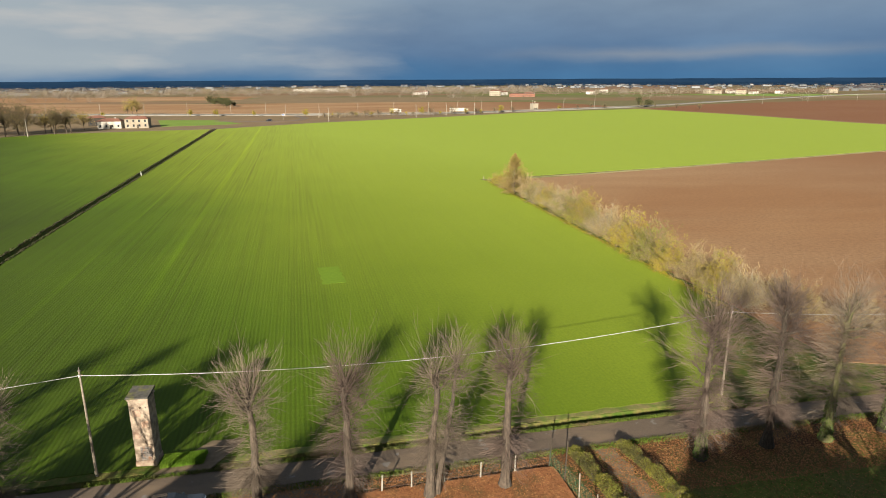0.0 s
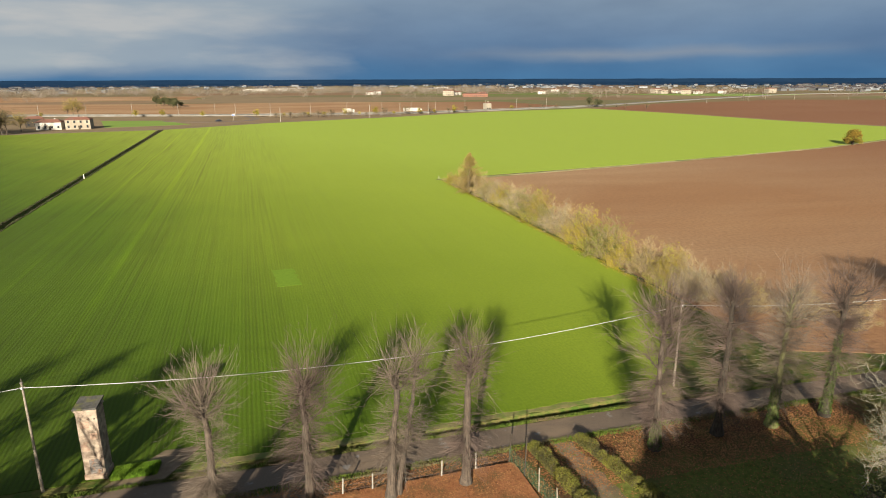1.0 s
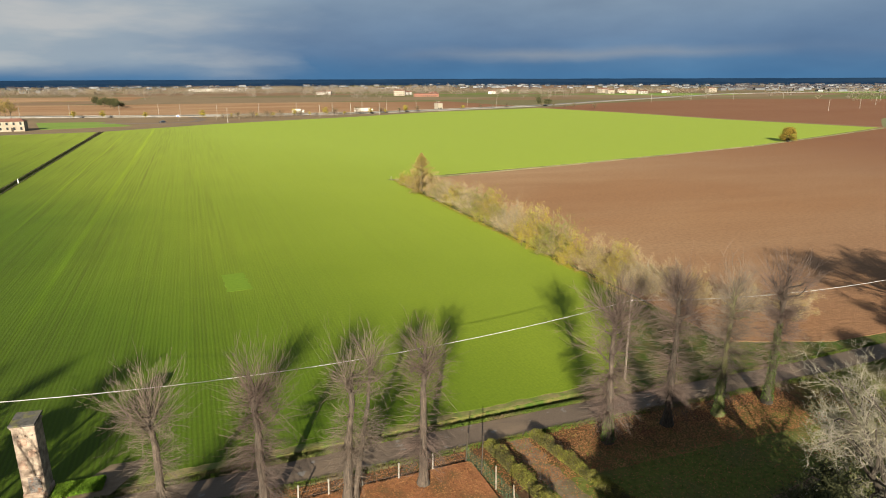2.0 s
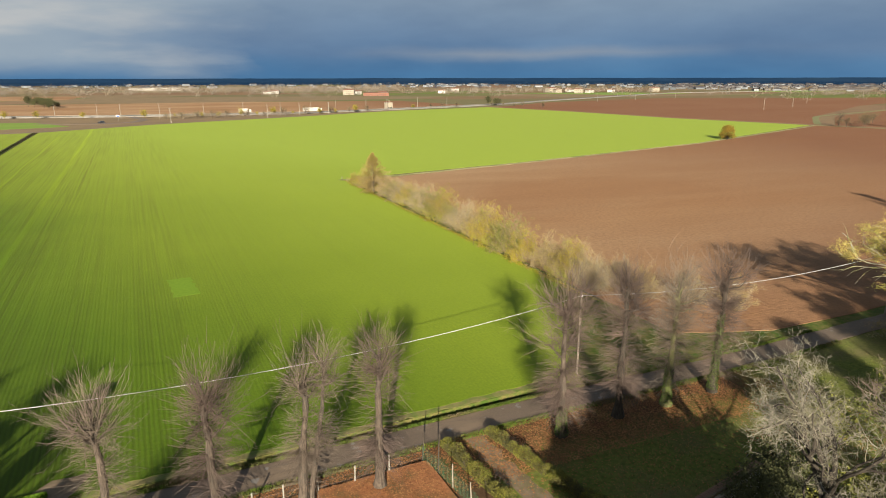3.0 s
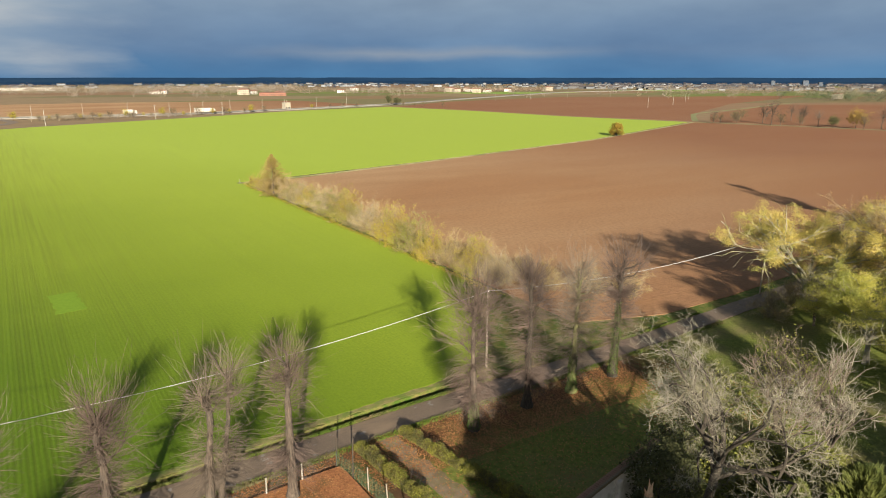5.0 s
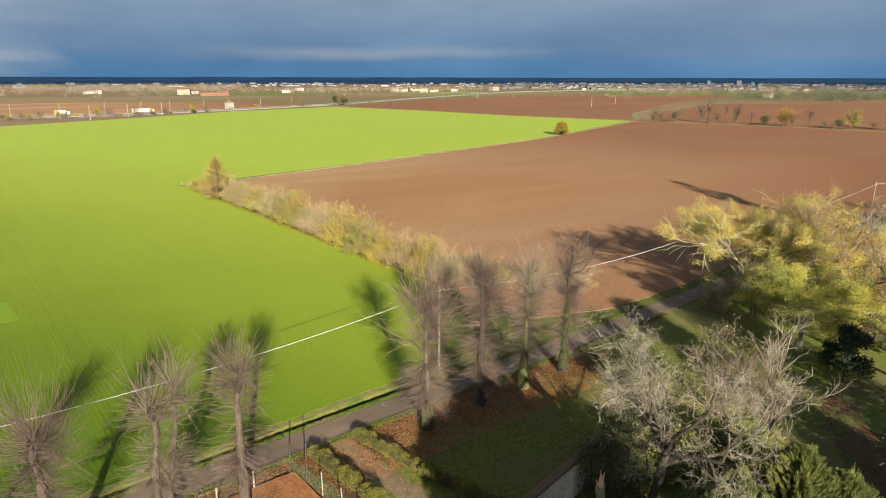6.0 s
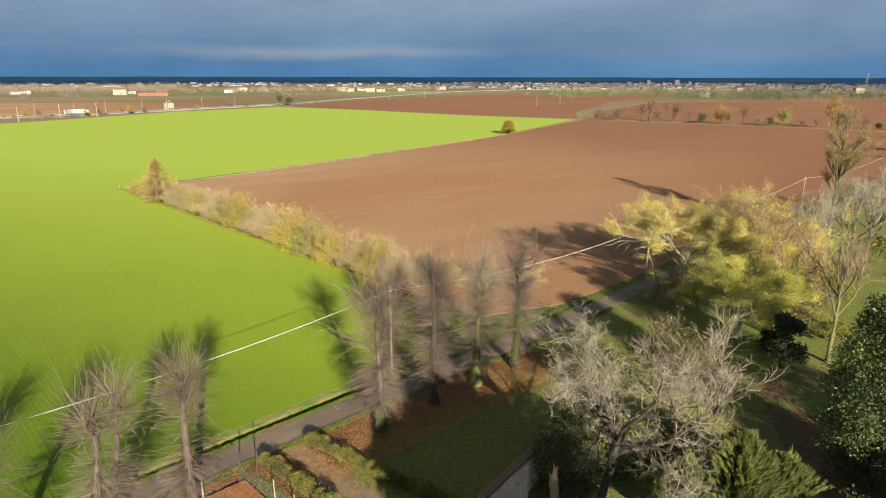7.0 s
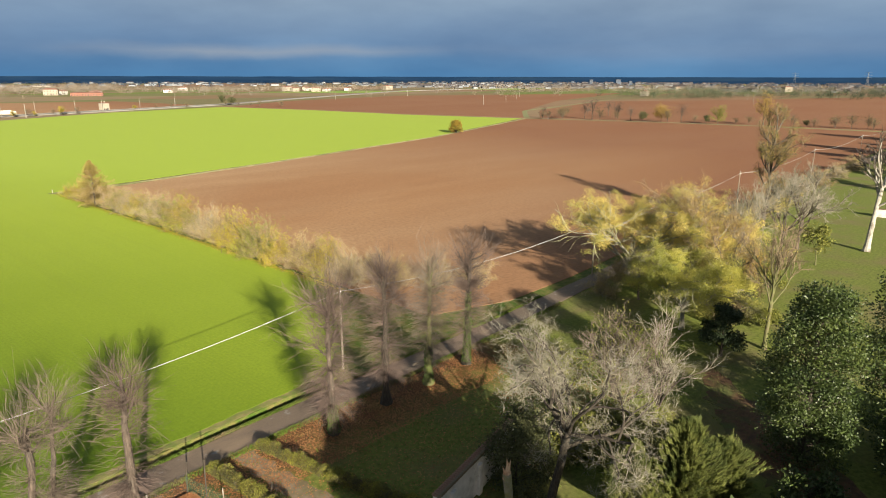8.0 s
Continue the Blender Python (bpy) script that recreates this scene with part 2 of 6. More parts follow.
def lawn_material():
    """Park lawn, worn in patches; fallen leaves gather over it under the roadside limes."""
    m, t, bsdf = begin("park_lawn")
    pos = t.nodes.new("ShaderNodeNewGeometry").outputs["Position"]
    xyz = t.nodes.new("ShaderNodeSeparateXYZ")
    t.links.new(pos, xyz.inputs[0])
    fine, broad = noise_of(t, pos, 2.6, 5, 0.65), noise_of(t, pos, 0.22, 5, 0.6)
    grass = mix(t, ramp(t, fine, [(0.33, (0,) * 3), (0.67, (1,) * 3)]), (0.066, 0.086, 0.016), (0.138, 0.158, 0.035))
    grass = mix(t, ramp(t, noise_of(t, pos, 0.11, 5, 0.6, (1, 1, 1), 0.6), [(0.47, (0,) * 3), (0.66, (0.8,) * 3)]), grass, (0.128, 0.105, 0.052))
    litter = mix(t, ramp(t, noise_of(t, pos, 5.0, 5, 0.7), [(0.35, (0,) * 3), (0.65, (1,) * 3)]), (0.044, 0.023, 0.013), (0.125, 0.058, 0.027))
    near = calc(t, "MULTIPLY", calc(t, "SUBTRACT", xyz.outputs[1], calc(t, "MULTIPLY_ADD", xyz.outputs[0], 0.06, 31.6)), 0.22)
    west = calc(t, "MULTIPLY_ADD", xyz.outputs[0], -0.16, 8.2)
    amount = calc(t, "ADD", calc(t, "MINIMUM", near, calc(t, "MINIMUM", west, 1.0)), calc(t, "MULTIPLY_ADD", broad, 2.8, -1.4))
    amount = calc(t, "ADD", amount, calc(t, "MULTIPLY_ADD", fine, 0.8, -0.4))
    t.links.new(mix(t, ramp(t, amount, [(0.1, (0,) * 3), (0.95, (0.93,) * 3)]), grass, litter), bsdf.inputs["Base Color"])
    bsdf.inputs["Roughness"].default_value = 0.95
    bsdf.inputs["Specular IOR Level"].default_value = 0.12
    bump_into(t, bsdf, noise_of(t, pos, 3.5, 6, 0.7), 0.6, 0.12)
    return m


LAWN = lawn_material()
LITTER = surf("leaf_littered_earth", (0.052, 0.030, 0.016), (0.110, 0.060, 0.028), 2.2, (0.060, 0.070, 0.018), 0.35, bump=0.6, depth=0.1, coord="Position", amount=0.55)
CARPET = surf("orange_leaf_carpet", (0.20, 0.080, 0.032), (0.31, 0.135, 0.058), 3.5, (0.13, 0.078, 0.030), 0.5, bump=0.7, depth=0.08, coord="Position", amount=0.57)
DIRT = surf("bare_dirt", (0.115, 0.085, 0.055), (0.175, 0.132, 0.088), 1.5, (0.085, 0.08, 0.03), 0.3, bump=0.5, depth=0.06, coord="Position")
GREENFAR = surf("far_green_field", (0.115, 0.20, 0.02), (0.15, 0.22, 0.03), 0.05, bump=0.2, coord="Position")
MUDDITCH = surf("ditch_mud", (0.022, 0.022, 0.012), (0.045, 0.04, 0.022), 2.0, (0.03, 0.05, 0.008), 0.6, bump=0.6, coord="Position")
BARK = surf("grey_brown_bark", (0.036, 0.028, 0.021), (0.112, 0.088, 0.068), 3.0, (0.05, 0.043, 0.035), 1.1, stretch=(3, 3, 0.6), bump=0.8, depth=0.05)
DARKBARK = surf("dark_wet_bark", (0.022, 0.018, 0.014), (0.06, 0.05, 0.038), 4.0, stretch=(3, 3, 0.6), bump=0.8, depth=0.04)
LICHEN = surf("lichened_bark", (0.14, 0.125, 0.10), (0.26, 0.24, 0.19), 2.4, (0.17, 0.17, 0.055), 0.9, bump=0.6, depth=0.03, amount=0.52)
MOSSBARK = surf("mossy_green_bark", (0.064, 0.068, 0.026), (0.125, 0.128, 0.050), 3.0, (0.10, 0.08, 0.05), 1.0, stretch=(2, 2, 0.5), bump=0.7, depth=0.04)
WHITEBARK = surf("white_plane_bark", (0.22, 0.205, 0.17), (0.33, 0.31, 0.27), 2.5, (0.10, 0.085, 0.06), 0.8, bump=0.5, depth=0.03)
TWIG = surf("brown_twigs", (0.058, 0.045, 0.034), (0.138, 0.110, 0.085), 1.5, bump=0, island=0.3)
REDTWIG = surf("reddish_twigs", (0.056, 0.041, 0.034), (0.130, 0.094, 0.077), 1.2, bump=0, island=0.3)
PALETWIG = surf("pale_grey_twigs", (0.130, 0.117, 0.092), (0.275, 0.252, 0.200), 2.0, (0.130, 0.122, 0.068), 0.8, bump=0, island=0.2)
TANTWIG = surf("tan_hedge_twigs", (0.13, 0.098, 0.062), (0.23, 0.175, 0.11), 1.0, bump=0, island=0.3)
YELLOW = surf("yellow_leaves", (0.235, 0.185, 0.022), (0.315, 0.25, 0.036), 0.6, (0.22, 0.25, 0.03), 0.35, bump=0, island=0.3, rough=0.6, translucent=0.25)
LIMEYELLOW = surf("yellow_green_leaves", (0.47, 0.375, 0.095), (0.60, 0.475, 0.14), 0.35, (0.33, 0.31, 0.07), 0.22, bump=0, island=0.2, rough=0.6, translucent=0.35, amount=0.5)
LIMEGREEN = surf("lime_green_leaves", (0.34, 0.33, 0.06), (0.46, 0.42, 0.095), 0.35, (0.16, 0.18, 0.035), 0.22, bump=0, island=0.2, rough=0.6, translucent=0.35, amount=0.52)
RUST = surf("rust_orange_leaves", (0.21, 0.135, 0.035), (0.29, 0.20, 0.05), 0.5, bump=0, island=0.3, rough=0.7, translucent=0.2)
OLIVE = surf("olive_leaves", (0.10, 0.115, 0.020), (0.20, 0.20, 0.04), 0.5, bump=0, island=0.3, rough=0.6, translucent=0.2)
GLOSSY = surf("glossy_evergreen_leaves", (0.020, 0.036, 0.009), (0.050, 0.070, 0.016), 0.7, (0.066, 0.085, 0.020), 0.6, bump=0, island=0.35, rough=0.5, spec=0.3, translucent=0.1, amount=0.6)
DARKGREEN = surf("dark_yew_needles", (0.013, 0.022, 0.010), (0.030, 0.044, 0.016), 0.8, bump=0, island=0.3, rough=0.6)
CYPRESS = surf("olive_conifer_sprays", (0.064, 0.076, 0.018), (0.130, 0.142, 0.034), 0.6, (0.035, 0.050, 0.012), 0.5, bump=0, island=0.3, rough=0.7, translucent=0.1)
IVY = surf("ivy_leaves", (0.030, 0.054, 0.009), (0.075, 0.105, 0.018), 1.5, bump=0, island=0.3, rough=0.5)
GRASSBLADE = surf("verge_grass", (0.045, 0.080, 0.008), (0.095, 0.125, 0.018), 0.4, (0.13, 0.10, 0.05), 0.3, bump=0, island=0.3, coord="Position", translucent=0.2)
LEAFLITTER = surf("fallen_leaves", (0.20, 0.08, 0.03), (0.30, 0.15, 0.06), 0.8, bump=0, island=0.4, coord="Position")


# ---- mesh tools ----
def unit(v):
    return v / np.maximum(np.linalg.norm(v, axis=-1, keepdims=True), 1e-9)


def mesh(name, shape, *materials):
    """A mesh from (points, faces) or from a list of such shapes, each with the material of its number."""
    if isinstance(shape, tuple):
        shape = [shape]
    points, faces, slots, at = [], [], [], 0
    for i, (v, f) in enumerate(shape):
        v = np.asarray(v, float)
        points.append(v)
        rows = f.tolist() if isinstance(f, np.ndarray) else [list(r) for r in f]
        faces += [[j + at for j in r] for r in rows] if at else rows
        slots += [min(i, len(materials) - 1)] * len(rows)
        at += len(v)
    me = bpy.data.meshes.new(name)
    me.from_pydata(np.concatenate(points).tolist(), [], faces)
    for m in materials:
        me.materials.append(m)
    if len(materials) > 1:
        me.polygons.foreach_set("material_index", slots)
    return me


def thing(name, label, category, group="", kind="", at=(0, 0, 0), turn=0.0):
    ob = new(name)
    ob.matrix_basis = pose(*at, 0, 0, turn)
    ob.empty_display_size = 0.2
    return tagged(ob, label, category, group, kind)


def part(name, shape, material, parent, label=""):
    """ONE mesh under a thing or a part."""
    mats = material if isinstance(material, (list, tuple)) else (material,)
    me = shape if isinstance(shape, bpy.types.Mesh) else mesh(name, shape, *mats)
    ob = new(name, me)
    ob.parent = parent
    return tagged(ob, label, kind="stuff" if name in ("crown", "foliage", "ivy") else "")


def structure(name, shape, material, label, category):
    mats = material if isinstance(material, (list, tuple)) else (material,)
    return tagged(new(name, mesh(name, shape, *mats)), label, category, "", "structure")


def join(*shapes):
    points, faces, at = [], [], 0
    for v, f in shapes:
        points.append(np.asarray(v, float))
        faces += [[j + at for j in r] for r in (f.tolist() if isinstance(f, np.ndarray) else f)]
        at += len(v)
    return np.concatenate(points), faces


def moved(shape, m):
    v = np.asarray(shape[0], float)
    r = np.array(m)
    return v @ r[:3, :3].T + r[:3, 3], shape[1]


def block(x, y, z, sx, sy, sz, bevel=0.0, turn=0.0):
    """A box that stands on z, with eased edges."""
    bm = bmesh.new()
    bmesh.ops.create_cube(bm, size=1.0)
    bmesh.ops.scale(bm, vec=(sx, sy, sz), verts=bm.verts)
    if bevel:
        bmesh.ops.bevel(bm, geom=bm.edges[:], offset=bevel, segments=1, affect="EDGES")
    bm.verts.index_update()
    v = np.array([p.co[:] for p in bm.verts])
    f = [[p.index for p in face.verts] for face in bm.faces]
    bm.free()
    return moved((v, f), pose(x, y, z + sz / 2, 0, 0, turn))


def tubes(P, R, sides=3):
    """Many tapered tubes at once. P: tubes x rings x 3, R: tubes x rings."""
    P, R = np.asarray(P, float), np.asarray(R, float)
    n, k, _ = P.shape
    T = unit(np.gradient(P, axis=1))
    mean = unit(T.mean(axis=1, keepdims=True))
    ref = np.where(np.abs(mean[..., 2:]) < 0.85, np.array([0, 0, 1.0]), np.array([1.0, 0, 0]))
    U = unit(np.cross(T, ref))
    W = np.cross(T, U)
    a = np.arange(sides) * 2 * math.pi / sides
    V = P[:, :, None] + R[:, :, None, None] * (np.cos(a)[:, None] * U[:, :, None] + np.sin(a)[:, None] * W[:, :, None])
    i = np.arange(n)[:, None, None] * k * sides
    r = np.arange(k - 1)[None, :, None] * sides
    j = np.arange(sides)[None, None, :]
    q = (j + 1) % sides
    F = np.stack([i + r + j, i + r + q, i + r + sides + q, i + r + sides + j], axis=-1).reshape(-1, 4)
    return V.reshape(-1, 3), F


def tube(points, radii, sides=8, cap=True):
    v, f = tubes(np.array([points], float), np.array([radii], float), sides)
    f = f.tolist()
    if cap:
        f.append(list(range(sides))[::-1])
        f.append(list(range(len(v) - sides, len(v))))
    return v, f


def leaves(rng, C, size, flat=0.0, long=1.6, lean=None):
    """Pointed leaves at the places C. flat: how level they lie."""
    n = len(C)
    d = unit(rng.normal(size=(n, 3)) if lean is None else lean + 0.6 * rng.normal(size=(n, 3)))
    d[:, 2] *= 1 - flat
    d = unit(d)
    side = unit(np.cross(d, rng.normal(size=(n, 3)) * (1 - flat) + np.array([0, 0, 1.0]) * (flat + 0.05)))
    s = size * rng.uniform(0.6, 1.25, (n, 1))
    V = np.stack([C - d * s * long / 2, C + side * s / 2, C + d * s * long / 2, C - side * s / 2], axis=1)
    return V.reshape(-1, 3), np.arange(4 * n).reshape(n, 4)


def shoots(rng, O, D, L, r0, r1=0.003, bend=(0, 0, 0.0), rings=4, wild=0.08):
    """Thin twigs from O along D, of length L, bending as they go."""
    n = len(O)
    s = np.linspace(0, 1, rings)[None, :, None]
    P = O[:, None] + D[:, None] * L[:, None, None] * s + np.asarray(bend)[..., None, :] * (s ** 2) * L[:, None, None]
    P = P + rng.normal(size=(n, rings, 3)) * wild * L[:, None, None] * s
    R = np.broadcast_to(np.linspace(1, 0, rings), (n, rings)) * (np.asarray(r0).reshape(-1, 1) - r1) + r1
    return P, R


def forks(rng, P, per, spread, length, r0, lo=0.25, hi=1.0, rings=3, wild=0.06, bend=(0, 0, 0.0)):
    """Side twigs on tubes P: per of them on each."""
    n, k, _ = P.shape
    i = np.repeat(np.arange(n), per)
    s = rng.uniform(lo, hi, n * per) * (k - 1.001)
    a = s.astype(int)
    w = (s - a)[:, None]
    O = P[i, a] * (1 - w) + P[i, a + 1] * w
    D = unit(unit(P[i, a + 1] - P[i, a]) + spread * rng.normal(size=(n * per, 3)))
    span = np.linalg.norm(P[i, -1] - P[i, 0], axis=1)
    return shoots(rng, O, D, span * length * rng.uniform(0.5, 1.3, n * per), r0, 0.0025, bend, rings, wild)


def limbs(rng, start, way, length, radius, depth, rule, out, rings=6):
    """Branches that fork: rule[depth] = (children, spread, ratio, wiggle, lift, from)."""
    kids, spread, ratio, wiggle, lift, first = rule[depth]
    rings = 4 if depth + 1 == len(rule) else rings
    p, d = np.array(start, float), unit(np.array(way, float))
    pts, step = [p.copy()], length / (rings - 1)
    for _ in range(rings - 1):
        d = unit(d + wiggle * rng.normal(size=3) + np.array([0, 0, lift]))
        p = p + d * step
        pts.append(p.copy())
    pts = np.array(pts)
    tip = 0.55 if depth + 1 < len(rule) else 0.25
    out[depth].append((pts, np.linspace(radius, radius * tip, rings)))
    if depth + 1 < len(rule):
        for c in range(kids):
            s = rng.uniform(first, 1.0) * (rings - 1.001) if c else rings - 1.001
            a = int(s)
            o = pts[a] + (pts[a + 1] - pts[a]) * (s - a)
            w = unit(unit(pts[a + 1] - pts[a]) + spread * rng.normal(size=3))
            limbs(rng, o, w, length * ratio * rng.uniform(0.7, 1.25), radius * (0.56 if c else 0.6), depth + 1, rule, out)


def stacked(rows):
    return np.array([p for p, _ in rows]), np.array([r for _, r in rows])


# ---- the land ----
SHEAR = 0.0757  # the drill rows, the field ditch and the hedge all lean this much from north


def skew(xg, y):
    return xg - SHEAR * (y - 103.7)


def ditch_line(x):
    return 42.0 + 0.075 * max(-60.0, min(60.0, x))


def make_ground():
    xs = [-4700, -2600, -1400, -700, -350, -160, -100, -75, -58, -54.9, -54.6, -54, -53.4, -53.1, -50, -40, -30, -24, -21, -18.4, -17.6, -14, -10.4, -9.6, -6, -3, 0, 4, 8, 12, 16, 20,
          24, 28, 31.5, 32.6, 36, 40, 46, 54, 64, 80, 110, 160, 240, 350, 520, 800, 1500, 2700, 4700]
    ys = [-4700, -2400, -1100, -500, -200, -90, -30, 0, 15, 25, 32, 36, 39.4, 41.2, 41.55, 41.68, 42.0, 42.25, 42.42, 43.2, 46, 55, 70, 84, 95, 110, 140, 180, 230, 290, 340, 383, 390,
          430, 500, 600, 760, 1000, 1400, 2000, 3000, 4700]
    points, faces = [], []
    for y0 in ys:
        for xg in xs:
            lean = 0.075 * max(-60.0, min(60.0, xg)) if abs(y0) < 56 else 0.0
            y = y0 + lean
            x = skew(xg, y) if -300 < y < 700 and abs(xg) < 500 else xg
            if abs(y0) < 56:
                x = xg
            z = 0.0
            road_side = {41.68: -0.6, 42.0: -0.9, 42.25: -0.7}.get(y0, 0.0)
            if -350 < xg < 32 and not -14.5 < xg < -9.8:
                z += road_side
            if 60 < y0 < 385:
                z += {-54.6: -0.6, -54: -0.9, -53.4: -0.6}.get(xg, 0.0)
            points.append((x, y, z))
    n = len(xs)
    for j in range(len(ys) - 1):
        for i in range(n - 1):
            faces.append((j * n + i, j * n + i + 1, (j + 1) * n + i + 1, (j + 1) * n + i))
    return points, faces


structure("ground", make_ground(), GROUND, "flat rough farmland reaching the horizon", "ground")


def sheet(name, outline, z, material, label, category, drop=0.12):
    """A field or paved area: a flat polygon with a short skirt into the ground."""
    n = len(outline)
    pts = [(x, y, z) for x, y in outline] + [(x, y, z - drop) for x, y in outline]
    faces = [list(range(n))] + [[i, i + n, (i + 1) % n + n, (i + 1) % n] for i in range(n)]
    return structure(name, (pts, faces), material, label, category)


def ribbon(line, width, z, drop=0.1, ragged=0.0, rng=None, step=2.0):
    """A strip along a line, with a skirt."""
    pts = []
    for (x0, y0), (x1, y1) in zip(line, line[1:]):
        k = max(1, int(math.hypot(x1 - x0, y1 - y0) / step))
        pts += [(x0 + (x1 - x0) * i / k, y0 + (y1 - y0) * i / k) for i in range(k)]
    pts = np.array(pts + [line[-1]])
    for _ in range(3):
        pts[1:-1] = (pts[:-2] + 2 * pts[1:-1] + pts[2:]) / 4
    d = unit(np.gradient(pts, axis=0))
    side = np.stack([-d[:, 1], d[:, 0]], axis=1)
    a = np.full(len(pts), width / 2.0)
    b = a.copy()
    if ragged:
        a, b = a + ragged * rng.normal(size=len(pts)), b + ragged * rng.normal(size=len(pts))
    left, right = pts + side * a[:, None], pts - side * b[:, None]
    rows = [np.c_[left, np.full(len(pts), z - drop)], np.c_[left, np.full(len(pts), z)], np.c_[right, np.full(len(pts), z)], np.c_[right, np.full(len(pts), z - drop)]]
    v = np.stack(rows, axis=1).reshape(-1, 3)
    f = []
    for i in range(len(pts) - 1):
        for j in range(3):
            f.append([4 * i + j, 4 * i + j + 1, 4 * i + 5 + j, 4 * i + 4 + j][::-1])
    return v, f


land = np.random.default_rng(5)


def jagged(line, amp, step=0.6):
    """The same line with an uneven edge."""
    out = []
    for (x0, y0), (x1, y1) in zip(line, line[1:]):
        k = max(1, int(math.hypot(x1 - x0, y1 - y0) / step))
        out += [(x0 + (x1 - x0) * i / k + amp * land.normal(), y0 + (y1 - y0) * i / k + amp * land.normal()) for i in range(k)]
    return out


near_edge = [(x, ditch_line(x) + 1.25 + 0.05 * math.sin(x * 0.9) + 0.07 * land.normal()) for x in np.arange(31.5, -55, -0.7)]
hedge_edge = [(skew(44.5, y) + 0.25 * land.normal(), y) for y in np.arange(168, 70, -1.5)] + jagged([(45.6, 69), (41.5, 60), (36.5, 51), (32.0, 45.8)], 0.25, 1.0)
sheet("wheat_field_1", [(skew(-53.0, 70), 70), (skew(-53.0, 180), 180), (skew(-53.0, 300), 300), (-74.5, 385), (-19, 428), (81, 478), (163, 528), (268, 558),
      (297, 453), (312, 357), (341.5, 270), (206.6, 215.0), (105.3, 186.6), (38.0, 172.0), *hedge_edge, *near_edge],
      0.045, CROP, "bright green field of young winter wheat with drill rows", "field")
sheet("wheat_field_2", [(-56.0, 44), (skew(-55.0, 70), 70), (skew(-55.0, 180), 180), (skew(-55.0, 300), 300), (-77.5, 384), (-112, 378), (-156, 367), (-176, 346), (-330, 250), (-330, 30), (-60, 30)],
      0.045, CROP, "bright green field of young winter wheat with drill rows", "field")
sheet("ploughed_field_1", [(49, 50), (47.6, 75), (46.0, 120), (43.5, 165), (42.5, 168.5), (105.6, 183.8), (206.8, 212.2), (342.0, 265.5), (371, 194), (386, 129), (392, 72), (398, 56), (200, 52.5), (100, 49), (73, 46.8), (60, 46.6)],
      0.05, SOIL, "bare harrowed reddish brown ploughland with clods", "field")
sheet("ploughed_field_2", [(276, 556), (304, 453), (318, 357), (350, 272), (420, 330), (620, 440), (1010, 575), (780, 640), (610, 714), (380, 640)],
      0.05, SOIL, "far bare brown ploughland beyond the wheat", "field")
sheet("ploughed_field_3", [(430, 322), (357, 266), (377, 205), (393, 140), (403, 60), (520, 30), (1080, 150), (1080, 215), (765, 330), (640, 400)], 0.05, SOIL, "far bare brown ploughland", "field")
sheet("ploughed_field_4", [(-420, 640), (-160, 585), (-40, 545), (90, 530), (160, 560), (270, 608), (240, 760), (60, 800), (-160, 800), (-420, 860)], 0.05, SOIL, "far bare brown ploughland behind the highway", "field")
sheet("ploughed_field_5", [(-900, 900), (-420, 900), (-150, 960), (-150, 1150), (-900, 1200)], 0.05, SOIL, "far bare brown ploughland", "field")
sheet("green_meadow", [(-133, 482), (-92, 474), (-66, 428), (-112, 412)], 0.05, GREENFAR, "small far green meadow beside a lane", "field")
sheet("far_green_field_1", [(560, 1020), (760, 1010), (830, 900), (650, 880)], 0.06, GREENFAR, "far bright green field", "field")
sheet("far_green_field_2", [(1010, 1010), (1270, 1030), (1250, 900), (1060, 880)], 0.06, GREENFAR, "far bright green field", "field")

ROAD = [(-90, 34.6), (-20, 38.75), (0, 39.95), (15.9, 40.9), (27, 41.5), (42, 41.95), (54, 42.4), (65, 43.3), (85, 44.6), (140, 47.0), (230, 50.0), (390, 53.0)]
structure("road", ribbon(ROAD, 2.7, 0.06, 0.15, 0.05, land, 1.2), ASPHALT, "narrow cracked grey asphalt country road", "road")
MARGIN = surf("trodden_margin", (0.130, 0.120, 0.042), (0.205, 0.170, 0.075), 1.6, (0.085, 0.125, 0.018), 0.5, bump=0.5, depth=0.06, coord="Position", amount=0.5)
sheet("field_margin", [(x, ditch_line(x) + 0.5 + 0.07 * land.normal()) for x in np.arange(-8, 46, 0.7)] + [(x, ditch_line(x) + 1.5 + 0.18 * land.normal()) for x in np.arange(46, -8, -0.7)],
      0.03, MARGIN, "bare trampled earth along the wheat", "verge")
PALEGRASS = surf("dry_pale_grass", (0.20, 0.18, 0.085), (0.30, 0.265, 0.14), 0.8, (0.11, 0.13, 0.04), 0.15, bump=0.4, coord="Position")
structure("field_track", ribbon([(38, 170.8), (60, 174.3), (105, 184.9), (206, 213.4), (343, 267.5)], 1.9, 0.06, 0.1, 0.15, land, 3.0), PALEGRASS, "pale grassy track between wheat and ploughland", "track")
structure("lane", ribbon([(-330, 260), (-180, 350), (-158, 371), (-112, 382.5), (-76, 389.5), (-20, 432), (80, 483), (163, 533), (274, 574), (380, 650)], 3.2, 0.06, 0.1, 0.1, land, 6.0),
          ASPHALT, "narrow grey lane along the far side of the wheat", "road")
PALE = surf("pale_concrete_road", (0.15, 0.145, 0.135), (0.20, 0.195, 0.185), 0.2, (0.13, 0.12, 0.10), 0.05, bump=0.2, coord="Position")
structure("highway", ribbon([(-700, 660), (-400, 598), (-216, 562), (-50, 524), (86, 517), (163, 545), (285, 596), (420, 690), (800, 930), (1300, 1010)], 9.0, 0.9, 1.0, 0, None, 12.0), PALE,
          "pale highway on a low bank across the plain", "road")
